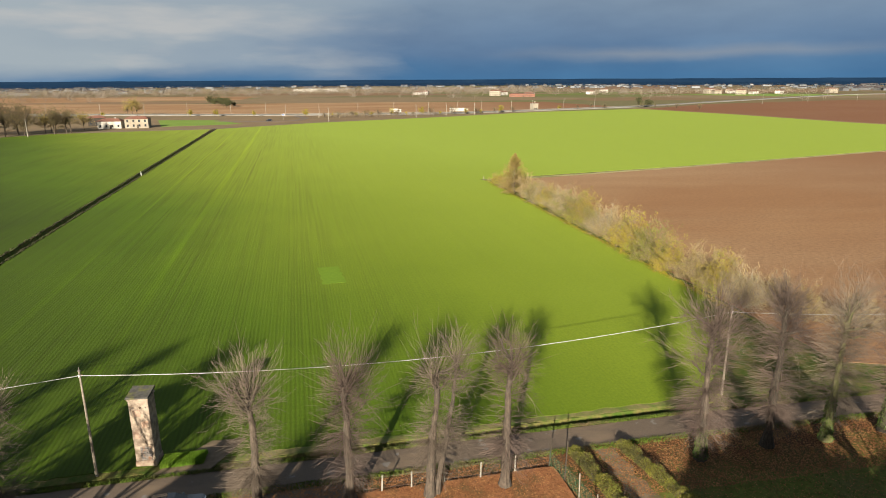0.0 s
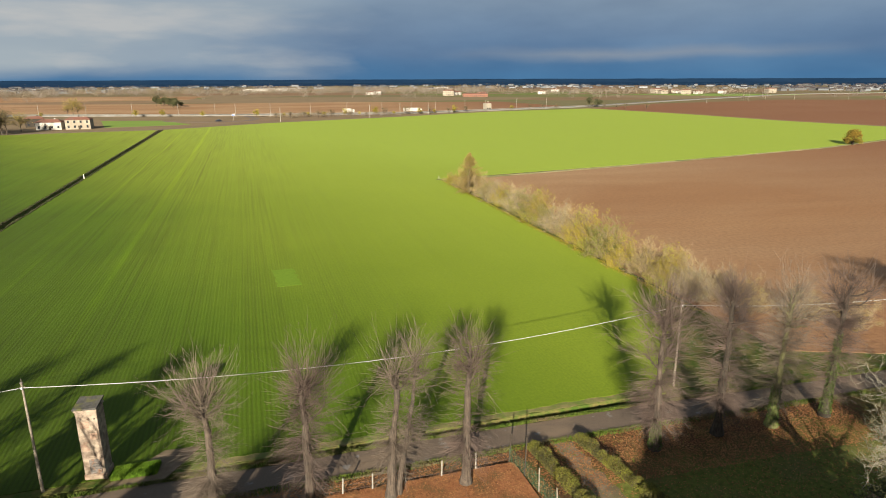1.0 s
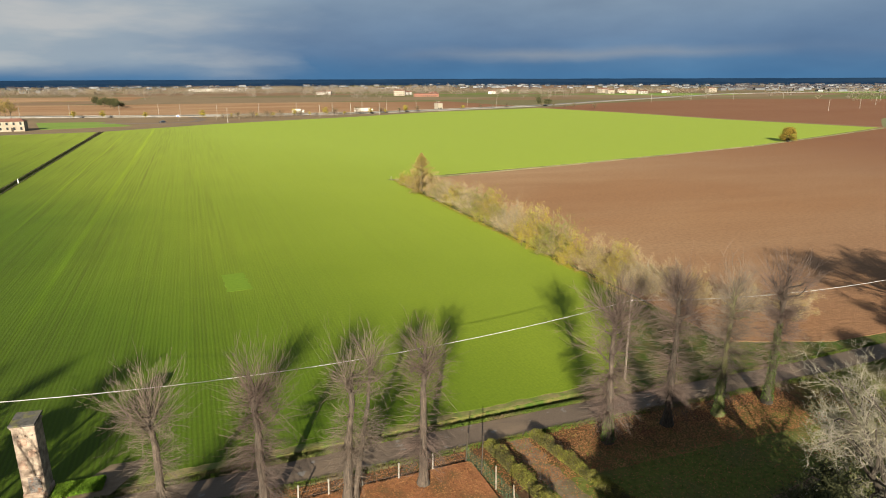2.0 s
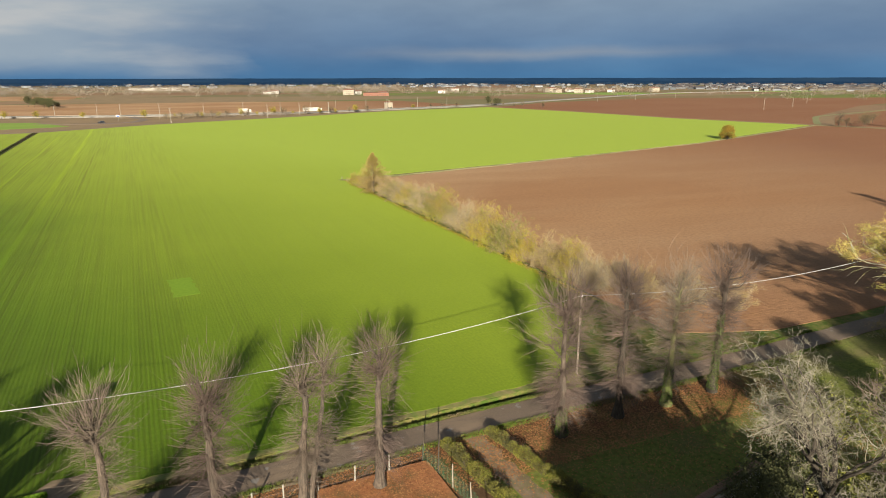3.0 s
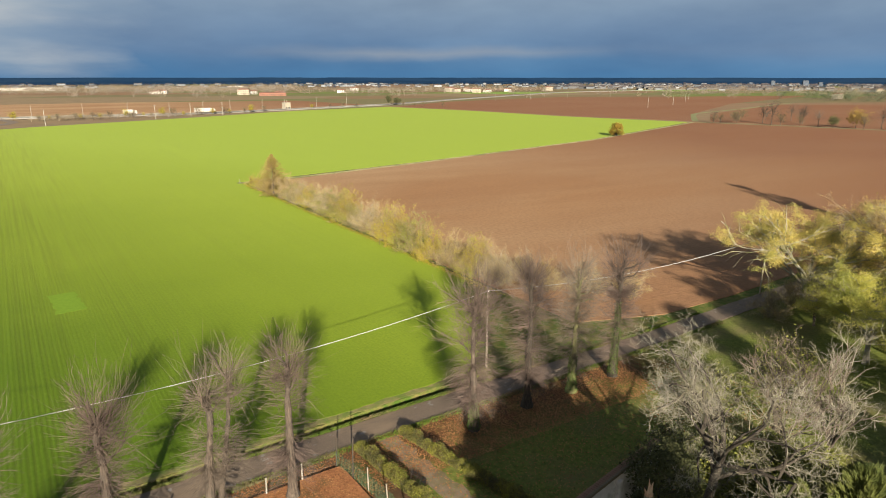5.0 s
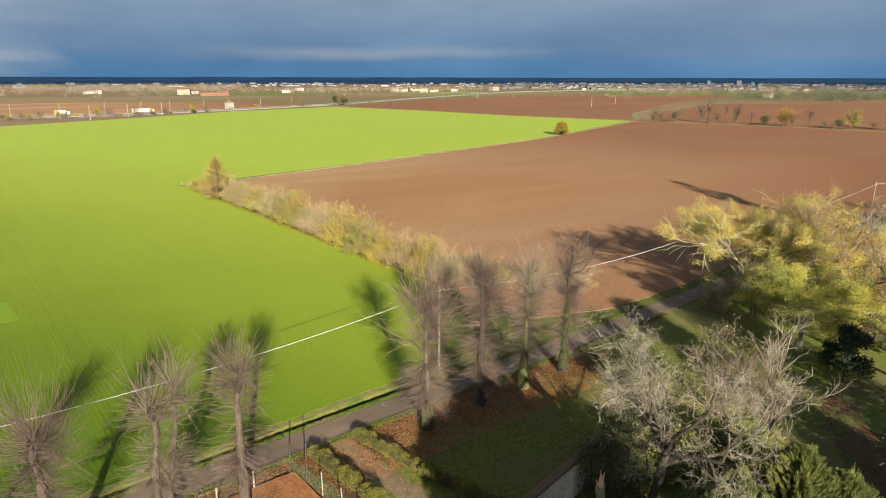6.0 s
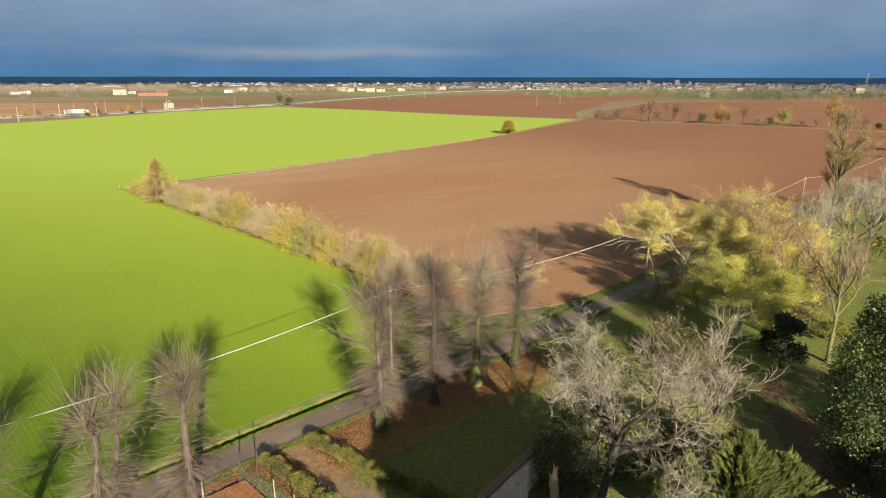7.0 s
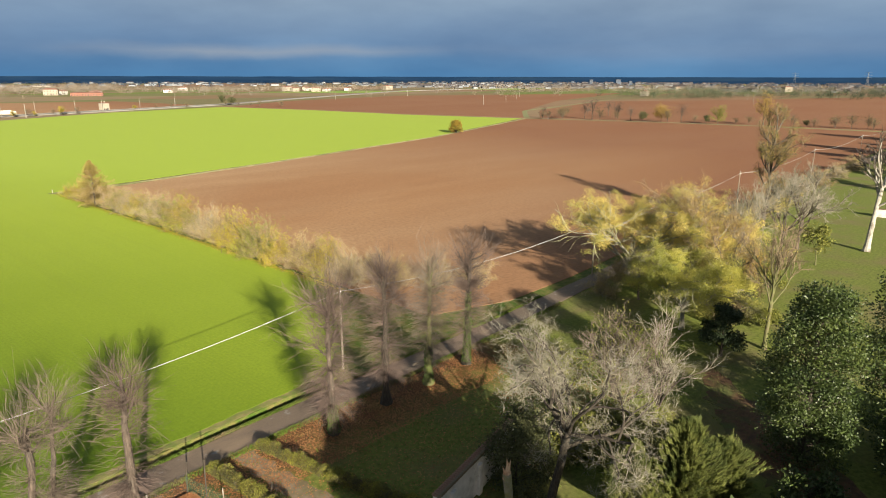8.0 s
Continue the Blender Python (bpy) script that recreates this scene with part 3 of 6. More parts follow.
structure("slip_road", ribbon([(-90, 462), (-60, 448), (-35, 452), (-28, 480), (-40, 520)], 6.0, 0.08, 0.1, 0, None, 5.0), ASPHALT, "grey slip road from the highway", "road")
DULLGRASS = surf("dull_track_grass", (0.115, 0.125, 0.05), (0.17, 0.17, 0.075), 0.3, bump=0.2, coord="Position")
structure("far_track", ribbon([(343, 268), (371, 197), (388, 131), (396, 60), (402, -60)], 3.0, 0.06, 0.1, 0.2, land, 5.0), DULLGRASS, "grassy green track at the end of the ploughland", "track")
structure("far_track_2", ribbon([(350, 272), (420, 330), (520, 360), (700, 420)], 4.0, 0.07, 0.1, 0.2, land, 8.0), DULLGRASS, "grassy green track at the end of the ploughland", "track")
LUSH = surf("lush_wheat", (0.100, 0.178, 0.006), (0.124, 0.205, 0.009), 2.0, bump=0.3, coord="Position")
sheet("lush_wheat_patch", jagged([(-4.0, 91.5), (-0.8, 91.8), (0.3, 83.6), (-2.9, 83.3), (-3.9, 91.0)], 0.12), 0.055, LUSH, "darker lush green patch in the wheat", "field")
# the park on this side of the road
sheet("leafy_verge", [(-90, 20), (-90, 33.0), (-20, 37.2), (0, 38.4), (15.9, 39.4), (27, 40.0), (42, 40.45), (46, 40.6), (47, 32), (40, 29), (30, 29), (21, 27), (17.5, 22), (16, 10)],
      0.025, LITTER, "brown leaf-littered earth under the trees", "verge")
sheet("park_lawn", [(16.5, -60), (17, 22), (18.6, 30), (18.9, 39.25), (27, 39.9), (42, 40.4), (54, 40.9), (65, 41.8), (85, 43.0), (140, 45.3), (230, 48.0), (300, 49), (300, -60)],
      0.03, LAWN, "worn park lawn with leaf litter in patchy shade", "lawn")
sheet("garden_terrace", [(0.4, 36.3), (14.7, 37.35), (15.25, 37.35), (15.9, 30), (16, 12), (0.4, 12)], 0.22, CARPET, "garden terrace carpeted with orange fallen leaves", "terrace", 0.3)
sheet("garden_path", jagged([(18.9, 39.2), (20.5, 39.2), (21.3, 33), (22.5, 26), (20.6, 26), (19.6, 33), (18.9, 39.0)], 0.12), 0.05, DIRT, "bare earth garden path between low hedges", "path")
sheet("road_apron", [(-19, 38.2), (-3, 38.9), (0.2, 39.0), (0.2, 30), (-19, 30)], 0.045, ASPHALT, "worn asphalt apron beside the road", "road")
sheet("field_gateway", [(-14.2, 40.3), (-9.9, 40.6), (-7.5, 45.0), (-10.2, 45.0), (-12.8, 42.0)], 0.055, DIRT, "bare earth field gateway beside the tower", "path")
sheet("worn_park_path", jagged([(40, 4), (46, 13), (56, 20), (60, 21), (52, 12), (47, 4), (41, 4)], 0.3), 0.05, LITTER, "bare brown earth path through the lawn", "path")
# haze and cloud shadow over the far woods are painted in as dark blue
HAZEPLAIN = surf("far_hazed_woods", (0.009, 0.026, 0.060), (0.013, 0.034, 0.074), 0.004, (0.016, 0.036, 0.068), 0.002, bump=0, coord="Position", spec=0.0)
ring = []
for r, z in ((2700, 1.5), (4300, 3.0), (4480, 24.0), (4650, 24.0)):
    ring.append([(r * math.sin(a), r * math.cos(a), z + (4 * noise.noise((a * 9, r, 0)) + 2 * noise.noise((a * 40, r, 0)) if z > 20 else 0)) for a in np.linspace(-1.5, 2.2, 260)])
structure("backdrop", (np.array(ring).reshape(-1, 3), [[j * 260 + i, j * 260 + i + 1, (j + 1) * 260 + i + 1, (j + 1) * 260 + i] for j in range(3) for i in range(259)]), HAZEPLAIN, "wooded hills along the horizon in dark blue painted haze", "backdrop")


# ---- trees ----
def knobbly(rng, h, r0, r1, rings=10, lean=(0, 0), wave=0.06):
    s = np.linspace(0, 1, rings)
    off = np.cumsum(rng.normal(size=(rings, 2)) * wave, axis=0) * s[:, None]
    p = np.c_[lean[0] * s * h + off[:, 0], lean[1] * s * h + off[:, 1], s * h]
    r = (r0 + (r1 - r0) * s ** 0.8) * (1 + 0.09 * rng.normal(size=rings))
    r[0] *= 1.35
    return p, r


def pollard(seed, h, at, turn=0.0, twin=False, arms=(), ivy=None, bark=BARK, label="", top=0.74, twig=None, wave=0.05, full=0.95):
    """A bare pollarded lime: a knotty trunk with tiers of level twigs on its burrs, and a round brush of twigs on short
    limbs at the top.
    arms: (share of the height, azimuth, elevation, length) of limbs that jut out from the trunk."""
    rng = np.random.default_rng(seed)
    tree = thing("lime_tree", label or "bare pollarded lime with brushy brown twigs along the road", "tree", "roadside limes", "", at, turn)
    stems = [knobbly(rng, h * top, 0.33, 0.12, 15, rng.normal(size=2) * 0.012, wave)]
    if twin:
        p, r = knobbly(rng, h * 0.76, 0.21, 0.07, 14, (0.15, 0.05), wave)
        stems.append((p + np.array([0.5, 0.2, 0]), r))
    O, D, L, B, ends = [], [], [], [], []
    share = full * (0.62 if twin else 1.0)
    for p, r in stems:
        r *= 1 + 0.16 * np.abs(rng.normal(size=len(r)))
        part("trunk", tube(p, r, 10), bark, tree)
        high = p[-1, 2]
        # burrs with tiers of twigs, spreading level and drooping a little
        tiers = np.sort(rng.uniform(0.22, 0.97, 11))
        m = int(32 * share)
        zs = np.concatenate([np.repeat(tiers, m) + rng.normal(size=11 * m) * 0.012, rng.uniform(0.16, 1.0, int(210 * share))])
        lean = np.concatenate([np.repeat(rng.uniform(0, 2 * math.pi, 11), m) + rng.normal(size=11 * m) * 1.25, rng.uniform(0, 2 * math.pi, int(210 * share))])
        o = np.stack([np.interp(zs * high, p[:, 2], p[:, i]) for i in range(3)], axis=1)
        e = np.radians(-6 + 30 * zs ** 2 + rng.normal(size=len(zs)) * 17)
        O.append(o)
        D.append(np.stack([np.cos(lean) * np.cos(e), np.sin(lean) * np.cos(e), np.sin(e)], axis=1))
        L.append(rng.uniform(0.5, 1.0, len(zs)) * (1.55 + 0.80 * np.sin(math.pi * np.clip(zs, 0, 1))) * (0.9 if twin else 1.0))
        B.append(np.where(zs < 0.6, rng.uniform(-0.26, -0.02, len(zs)), rng.uniform(-0.08, 0.2, len(zs))))
        for k in range(8 if twin else 11):
            ends.append((rng.uniform(0.80, 1.0), math.degrees(k * 2.4 + rng.uniform(-0.5, 0.5)), rng.uniform(8, 82), h * rng.uniform(0.06, 0.12), p))
    ends += [(*arm, stems[0][0]) for arm in arms]
    limbs_made = []
    for f, az, el, ln, p in ends:
        o = np.array([np.interp(f * p[-1, 2], p[:, 2], p[:, i]) for i in range(3)])
        a, e = radians(az), radians(el)
        d = np.array([math.cos(a) * math.cos(e), math.sin(a) * math.cos(e), math.sin(e)])
        q, qr = shoots(rng, o[None], d[None], np.array([ln]), [0.09], 0.035, (0, 0, 0.2), 6, 0.06)
        part("limb", tube(q[0], qr[0], 7), bark, tree)
        limbs_made.append(q[0])
    q = np.array(limbs_made)
    k = int(19 * full)
    i = np.repeat(np.arange(len(q)), k)
    b = rng.integers(2, 6, len(i))
    O.append(q[i, b])
    way = unit(unit(q[i, b] - q[i, b - 1]) + 0.85 * rng.normal(size=(len(i), 3)) + np.array([0, 0, 0.05]))
    D.append(way)
    L.append(rng.uniform(0.9, 1.0, len(i)) * (h - q[i, b, 2]) * rng.uniform(0.35, 0.88, len(i)) * (0.50 + 0.50 * np.abs(way[:, 2])) + 0.25)
    B.append(rng.uniform(-0.05, 0.2, len(i)))
    O, D, L, B = np.concatenate(O), np.concatenate(D), np.concatenate(L), np.concatenate(B)
    up = np.zeros((len(O), 3))
    up[:, 2] = B
    P, R = shoots(rng, O, D, L, rng.uniform(0.009, 0.016, len(O)), 0.005, up, 5, 0.03)
    S, T = forks(rng, P, 4, 0.36, 0.42, 0.007, rings=2)
    part("crown", join(tubes(P, R, 3), tubes(S, T, 3)), twig or (TWIG if seed % 2 else REDTWIG), tree)
    if ivy:
        p, r = stems[0]
        z = rng.uniform(*ivy, 2600 if ivy[1] > 6 else 1100)
        a = rng.uniform(0, 2 * math.pi, len(z))
        rad = np.interp(z, p[:, 2], r) + rng.uniform(0.01, 0.11, len(z))
        c = np.stack([np.interp(z, p[:, 2], p[:, 0]) + rad * np.cos(a), np.interp(z, p[:, 2], p[:, 1]) + rad * np.sin(a), z], axis=1)
        part("ivy", leaves(rng, c, 0.085), IVY, tree, "green ivy climbing the trunk")
    return tree


pollard(11, 12.2, (-5.5, 36.0, 0.02), 0, arms=((0.86, 176, 42, 1.9), (0.84, 160, 30, 1.5), (0.95, 60, 50, 1.6)), top=0.70, label="bare pollarded lime with a fan of twigs on a side limb")
pollard(12, 12.2, (0.55, 35.9, 0.2), 0, arms=((0.66, 5, 35, 1.6), (0.78, 10, 25, 1.3)), top=0.72, wave=0.11, label="bare crooked pollarded lime with looping limbs")
pollard(13, 12.6, (5.9, 35.5, 0.2), 0, twin=True, label="bare pollarded lime with two stems by the fence")
pollard(14, 12.6, (11.2, 35.8, 0.2), 70)
pollard(15, 14.4, (26.4, 36.8, 0.02), 0, arms=((0.62, 170, 40, 1.5), (0.66, 20, 45, 1.3)), ivy=(0.2, 2.6), label="tall bare pollarded lime with moss at its foot", twig=REDTWIG, full=1.55)
pollard(16, 14.4, (32.4, 37.6, 0.02), 130, bark=DARKBARK, label="bare pollarded lime with a dark trunk", full=1.55)
pollard(17, 14.2, (37.5, 37.7, 0.02), 200, ivy=(0.2, 3.5), bark=MOSSBARK, label="bare pollarded lime with a yellow-green mossy trunk", full=1.55)
pollard(18, 14.4, (43.0, 38.1, 0.02), 250, ivy=(0.3, 7.5), bark=DARKBARK, label="bare pollarded lime with an ivy-clad trunk", twig=REDTWIG, full=1.55)
pollard(19, 11.4, (-21.4, 36.8, 0.02), 10)
pollard(21, 11.5, (-28.5, 35.6, 0.02), 60)
pollard(22, 12.0, (-35.5, 35.2, 0.02), 150)


def woody(seed, name, label, at, h, trunk, rule, bark, lean=(0.0, 0.0), fork=0.35, starts=5, reach=0.45, spread=(20, 60), group="", wiggle=0.06, along=3):
    """A forking tree; returns the thing and its branches by depth."""
    rng = np.random.default_rng(seed)
    tree = thing(name, label, "tree", group, "", at)
    p, r = knobbly(rng, h * fork, trunk, trunk * 0.6, 8, lean, wiggle)
    part("trunk", tube(p, r, 10), bark, tree)
    out = [[] for _ in rule]
    for i in range(starts):
        a = i * 2 * math.pi / starts + rng.uniform(-0.4, 0.4)
        e = radians(rng.uniform(*spread))
        d = np.array([math.cos(a) * math.sin(e), math.sin(a) * math.sin(e), math.cos(e)])
        s = p[-1 - int(rng.integers(0, along))] if i else p[-1]
        limbs(rng, s, d, h * reach * rng.uniform(0.8, 1.15), trunk * 0.42, 0, rule, out)
    return rng, tree, out


def add_boughs(tree, out, bark, fine=None, spray=0, sides=(7, 5, 4, 3), thin=1.0, fine_r=0.007):
    for depth, rows in enumerate(out):
        P, R = stacked(rows)
        if depth < 2:
            for p, r in rows:
                part("bough" if depth == 0 else "branch", tube(p, r, sides[depth]), bark, tree)
    if len(out) > 2:
        shapes = [tubes(stacked(rows)[0], stacked(rows)[1] * thin, sides[min(i + 2, 3)]) for i, rows in enumerate(out[2:])]
        if spray:
            shapes.append(tubes(*forks(np.random.default_rng(len(out[-1])), stacked(out[-1])[0], spray, 0.55, 0.7, fine_r, rings=2), 3))
        part("crown", join(*shapes), fine or bark, tree)


def leafy(rng, tree, out, material, per, size, puff, name="foliage", label="", pick=1.0, flat=0.25, long=1.6):
    P, _ = stacked(out[-1])
    if pick < 1:
        P = P[rng.random(len(P)) < pick]
    i = np.repeat(np.arange(len(P)), per)
    j = rng.integers(1, P.shape[1], len(i))
    c = P[i, j] + rng.normal(size=(len(i), 3)) * puff * np.array([1.0, 1.0, 0.6])
    part(name, leaves(rng, c, size, flat, long), material, tree, label)


# yellow robinias by the road bend
FORKS = [(4, 0.45, 0.62, 0.10, 0.05, 0.35), (5, 0.55, 0.60, 0.13, 0.03, 0.3), (5, 0.7, 0.6, 0.16, 0.0, 0.2), (0, 0, 0, 0.2, -0.02, 0)]
rng, tree, out = woody(31, "robinia_tree", "broad robinia with yellowing autumn leaves by the road", (76.6, 39.8, 0.02), 12.6, 0.40, FORKS, LICHEN, fork=0.30, starts=9, reach=0.52, spread=(24, 82), group="yellow robinias")
add_boughs(tree, out, LICHEN)
leafy(rng, tree, out, LIMEYELLOW, 240, 0.050, 0.36, pick=0.34, long=3.4, flat=0.15)
rng, tree, out = woody(32, "robinia_tree", "robinia with yellow leaves and pale forked stems", (80.0, 32.6, 0.02), 13.0, 0.36, FORKS, LICHEN, (0.0, 0.02), 0.34, 9, 0.46, (24, 70), "yellow robinias")
add_boughs(tree, out, LICHEN)
leafy(rng, tree, out, LIMEYELLOW, 240, 0.050, 0.36, pick=0.34, long=3.4, flat=0.15)
rng, tree, out = woody(33, "robinia_tree", "lower robinia with yellow-green leaves and a torn pale stem", (66.5, 27.2, 0.02), 7.6, 0.32, FORKS, LICHEN, (0.02, 0.03), 0.40, 9, 0.58, (38, 86), "yellow robinias")
add_boughs(tree, out, LICHEN)
leafy(rng, tree, out, LIMEGREEN, 200, 0.048, 0.34, pick=0.5, long=3.4, flat=0.15)
# the grey gnarled tree over the garden wall
GNARL = [(4, 0.55, 0.62, 0.16, 0.05, 0.35), (4, 0.75, 0.60, 0.24, 0.02, 0.25), (4, 0.85, 0.6, 0.3, 0.03, 0.15), (5, 0.9, 0.6, 0.32, 0.06, 0.15), (0, 0, 0, 0.34, 0.10, 0)]
rng, tree, out = woody(41, "persimmon_tree", "bare gnarled tree with pale lichened twigs over a garden wall", (30.6, 19.2, 0.02), 10.9, 0.34, GNARL, DARKBARK, (0.25, -0.08), 0.60, 8, 0.40, (28, 80), wiggle=0.06, along=3)
add_boughs(tree, out, DARKBARK, PALETWIG, 4, thin=0.42, fine_r=0.007)
# bare saplings and shrubs beside it
THICKET = [(4, 0.35, 0.6, 0.1, 0.08, 0.3), (5, 0.5, 0.55, 0.13, 0.06, 0.2), (5, 0.6, 0.5, 0.15, 0.05, 0.2), (0, 0, 0, 0.15, 0.05, 0)]
for seed, x, y, h in ((43, 43.6, 21.6, 11.0), (44, 46.0, 19.6, 10.0), (45, 47.5, 24.5, 9.0), (46, 42.5, 26.5, 6.0)):
    rng, tree, out = woody(seed, "bare_tree", "bare many-stemmed tree with brown-grey branches", (x, y, 0.02), h, 0.2, THICKET, BARK, (0, 0), 0.16, 6, 0.4, (8, 42), "bare park trees")
    add_boughs(tree, out, BARK, TWIG if seed % 2 else PALETWIG, 4)
    if seed > 44:
        leafy(rng, tree, out, OLIVE, 3, 0.14, 0.2)


def conifer(seed, name, label, at, h, w, material, layers=46, per=26, size=0.3, category="tree", droop=-0.15, top=0.12, wood=None, fine=20, long=3.4, puff=0.13, sweep=10):
    """An evergreen with feathery sprays from the foot to the tip."""
    rng = np.random.default_rng(seed)
    tree = thing(name, label, category, "", "", at)
    part("trunk", tube(*knobbly(rng, h * 0.92, 0.22, 0.03, 8), 8), DARKBARK, tree)
    n = layers * per
    s = rng.uniform(0.03, 1.0, n)
    a = rng.uniform(0, 2 * math.pi, n)
    lobe = 1 + 0.22 * np.sin(5 * a + 3 * s) + 0.12 * rng.normal(size=n)
    L = w / 2 * np.clip((1 - s) ** 0.75 + top * (1 - s), 0.03, 1) * lobe
    e = np.radians(sweep + 45 * s * (80 - sweep) / 70)
    D = np.stack([np.cos(a) * np.cos(e), np.sin(a) * np.cos(e), np.sin(e)], axis=1)
    O = np.c_[np.zeros(n), np.zeros(n), s * h * 0.9]
    P, R = shoots(rng, O, D, L, np.full(n, 0.025), 0.004, (0, 0, droop), 5, 0.03)
    part("crown", tubes(P[:, ::2], R[:, ::2], 3), wood or DARKBARK, tree)
    i = np.repeat(np.arange(n), fine)
    j = rng.integers(2, 5, len(i))
    d = unit(P[i, j] - P[i, j - 1])
    c = P[i, j] - d * rng.uniform(0, 0.4, (len(i), 1)) * L[i][:, None] * 0.5 + rng.normal(size=(len(i), 3)) * puff
    part("foliage", leaves(rng, c, size, 0.0, long, (3.0 if long > 10 else 1.6) * d + np.array([0, 0, 0.5])), material, tree)
    return tree


conifer(51, "cypress_tree", "feathery olive-green conifer in the garden", (36.9, 13.3, 0.02), 7.4, 6.4, CYPRESS, 38, 18, 0.03, fine=120, long=13.0, puff=0.06, sweep=38, droop=0.1)
conifer(52, "cypress_tree", "small feathery olive-green conifer in the garden", (34.2, 15.4, 0.02), 6.0, 4.4, CYPRESS, 30, 16, 0.03, fine=110, long=13.0, puff=0.06, sweep=38, droop=0.1)
conifer(53, "cypress_tree", "low feathery olive-green conifer beside the lawn", (39.8, 12.0, 0.02), 5.0, 5.2, CYPRESS, 30, 16, 0.03, fine=110, long=13.0, puff=0.06, sweep=38, droop=0.1)


def rounded(seed, name, label, at, h, w, stem, material, n, size, lumps=26, flat=0.1, bark=DARKBARK, category="tree", group="", low=0.12):
    """A dense evergreen crown built of leafy clumps on branches."""
    rng = np.random.default_rng(seed)
    tree = thing(name, label, category, group, "", at)
    p, r = knobbly(rng, h * 0.8, stem, stem * 0.3, 9)
    part("trunk", tube(p, r, 9), bark, tree)
    s = rng.uniform(low, 1.0, lumps)
    a = np.arange(lumps) * 2.4 + rng.uniform(-0.3, 0.3, lumps)
    reach = w / 2 * np.sqrt(np.clip(1 - ((s - 0.45) / 0.58) ** 2, 0.02, 1)) * rng.uniform(0.7, 1.08, lumps)
    C = np.stack([np.cos(a) * reach * 0.8, np.sin(a) * reach * 0.8, s * h * 0.94], axis=1)
    O = np.stack([np.zeros(lumps), np.zeros(lumps), np.clip(C[:, 2] - 0.5 * reach, 0.3, h * 0.78)], axis=1)
    d = C - O
    ln = np.linalg.norm(d, axis=1)
    P, R = shoots(rng, O, unit(d), ln, np.full(lumps, stem * 0.3), 0.02, (0, 0, 0.0), 5, 0.05)
    for k in range(lumps):
        part("branch", tube(P[k], R[k], 5), bark, tree)
    i = rng.integers(0, lumps, n)
    d = unit(rng.normal(size=(n, 3)))
    rad = w * 0.17 * rng.uniform(0.35, 1.1, n) * (0.75 + 0.5 * rng.random(lumps)[i])
    c = C[i] + d * rad[:, None] * np.array([1.1, 1.1, 0.85])
    c[:, 2] = np.clip(c[:, 2], 0.25, None)
    part("foliage", leaves(rng, c, size, flat, 1.9, d), material, tree)
    return tree


rounded(61, "magnolia_tree", "dense glossy evergreen magnolia on the lawn", (48.8, 9.8, 0.02), 14.0, 6.3, 0.28, GLOSSY, 42000, 0.105, 140, low=0.07)
rounded(62, "magnolia_tree", "dark glossy evergreen tree at the lawn's edge", (55.6, 4.2, 0.02), 16.0, 9.0, 0.3, GLOSSY, 30000, 0.13, 120, low=0.07)
rounded(63, "laurel_bush", "dark evergreen laurel bush under the magnolias", (50.5, 2.6, 0.02), 4.4, 6.0, 0.12, GLOSSY, 6000, 0.15, 26, category="bush")
rounded(64, "laurel_bush", "dark evergreen laurel bush under the magnolias", (42.5, 7.4, 0.02), 2.6, 4.6, 0.1, GLOSSY, 3500, 0.14, 20, category="bush")
rounded(65, "yew_bush", "clipped dark yew bush on a short stem", (62.7, 21.3, 0.02), 5.4, 4.0, 0.16, DARKGREEN, 9000, 0.13, 34, low=0.3, category="bush")
# tall green-stemmed bare tree on the lawn
RISING = [(4, 0.3, 0.62, 0.08, 0.10, 0.3), (5, 0.42, 0.55, 0.1, 0.08, 0.2), (5, 0.5, 0.5, 0.12, 0.05, 0.2), (0, 0, 0, 0.14, 0.03, 0)]
rng, tree, out = woody(71, "ash_tree", "tall bare tree with a green-yellow mossy trunk", (67.6, 18.8, 0.02), 13.4, 0.23, RISING, MOSSBARK, (0, 0), 0.5, 8, 0.26, (15, 45))
add_boughs(tree, out, MOSSBARK, TANTWIG, 4)
BROWNLEAF = surf("dull_brown_leaves", (0.095, 0.072, 0.038), (0.165, 0.125, 0.065), 0.5, (0.12, 0.11, 0.04), 0.4, bump=0, island=0.25, translucent=0.2)
DARKOLIVE = surf("dark_olive_leaves", (0.036, 0.042, 0.017), (0.075, 0.078, 0.030), 0.5, bump=0, island=0.25)
FADE = surf("faded_tan_leaves", (0.22, 0.165, 0.06), (0.31, 0.225, 0.075), 0.5, (0.18, 0.16, 0.03), 0.4, bump=0, island=0.3, translucent=0.2)
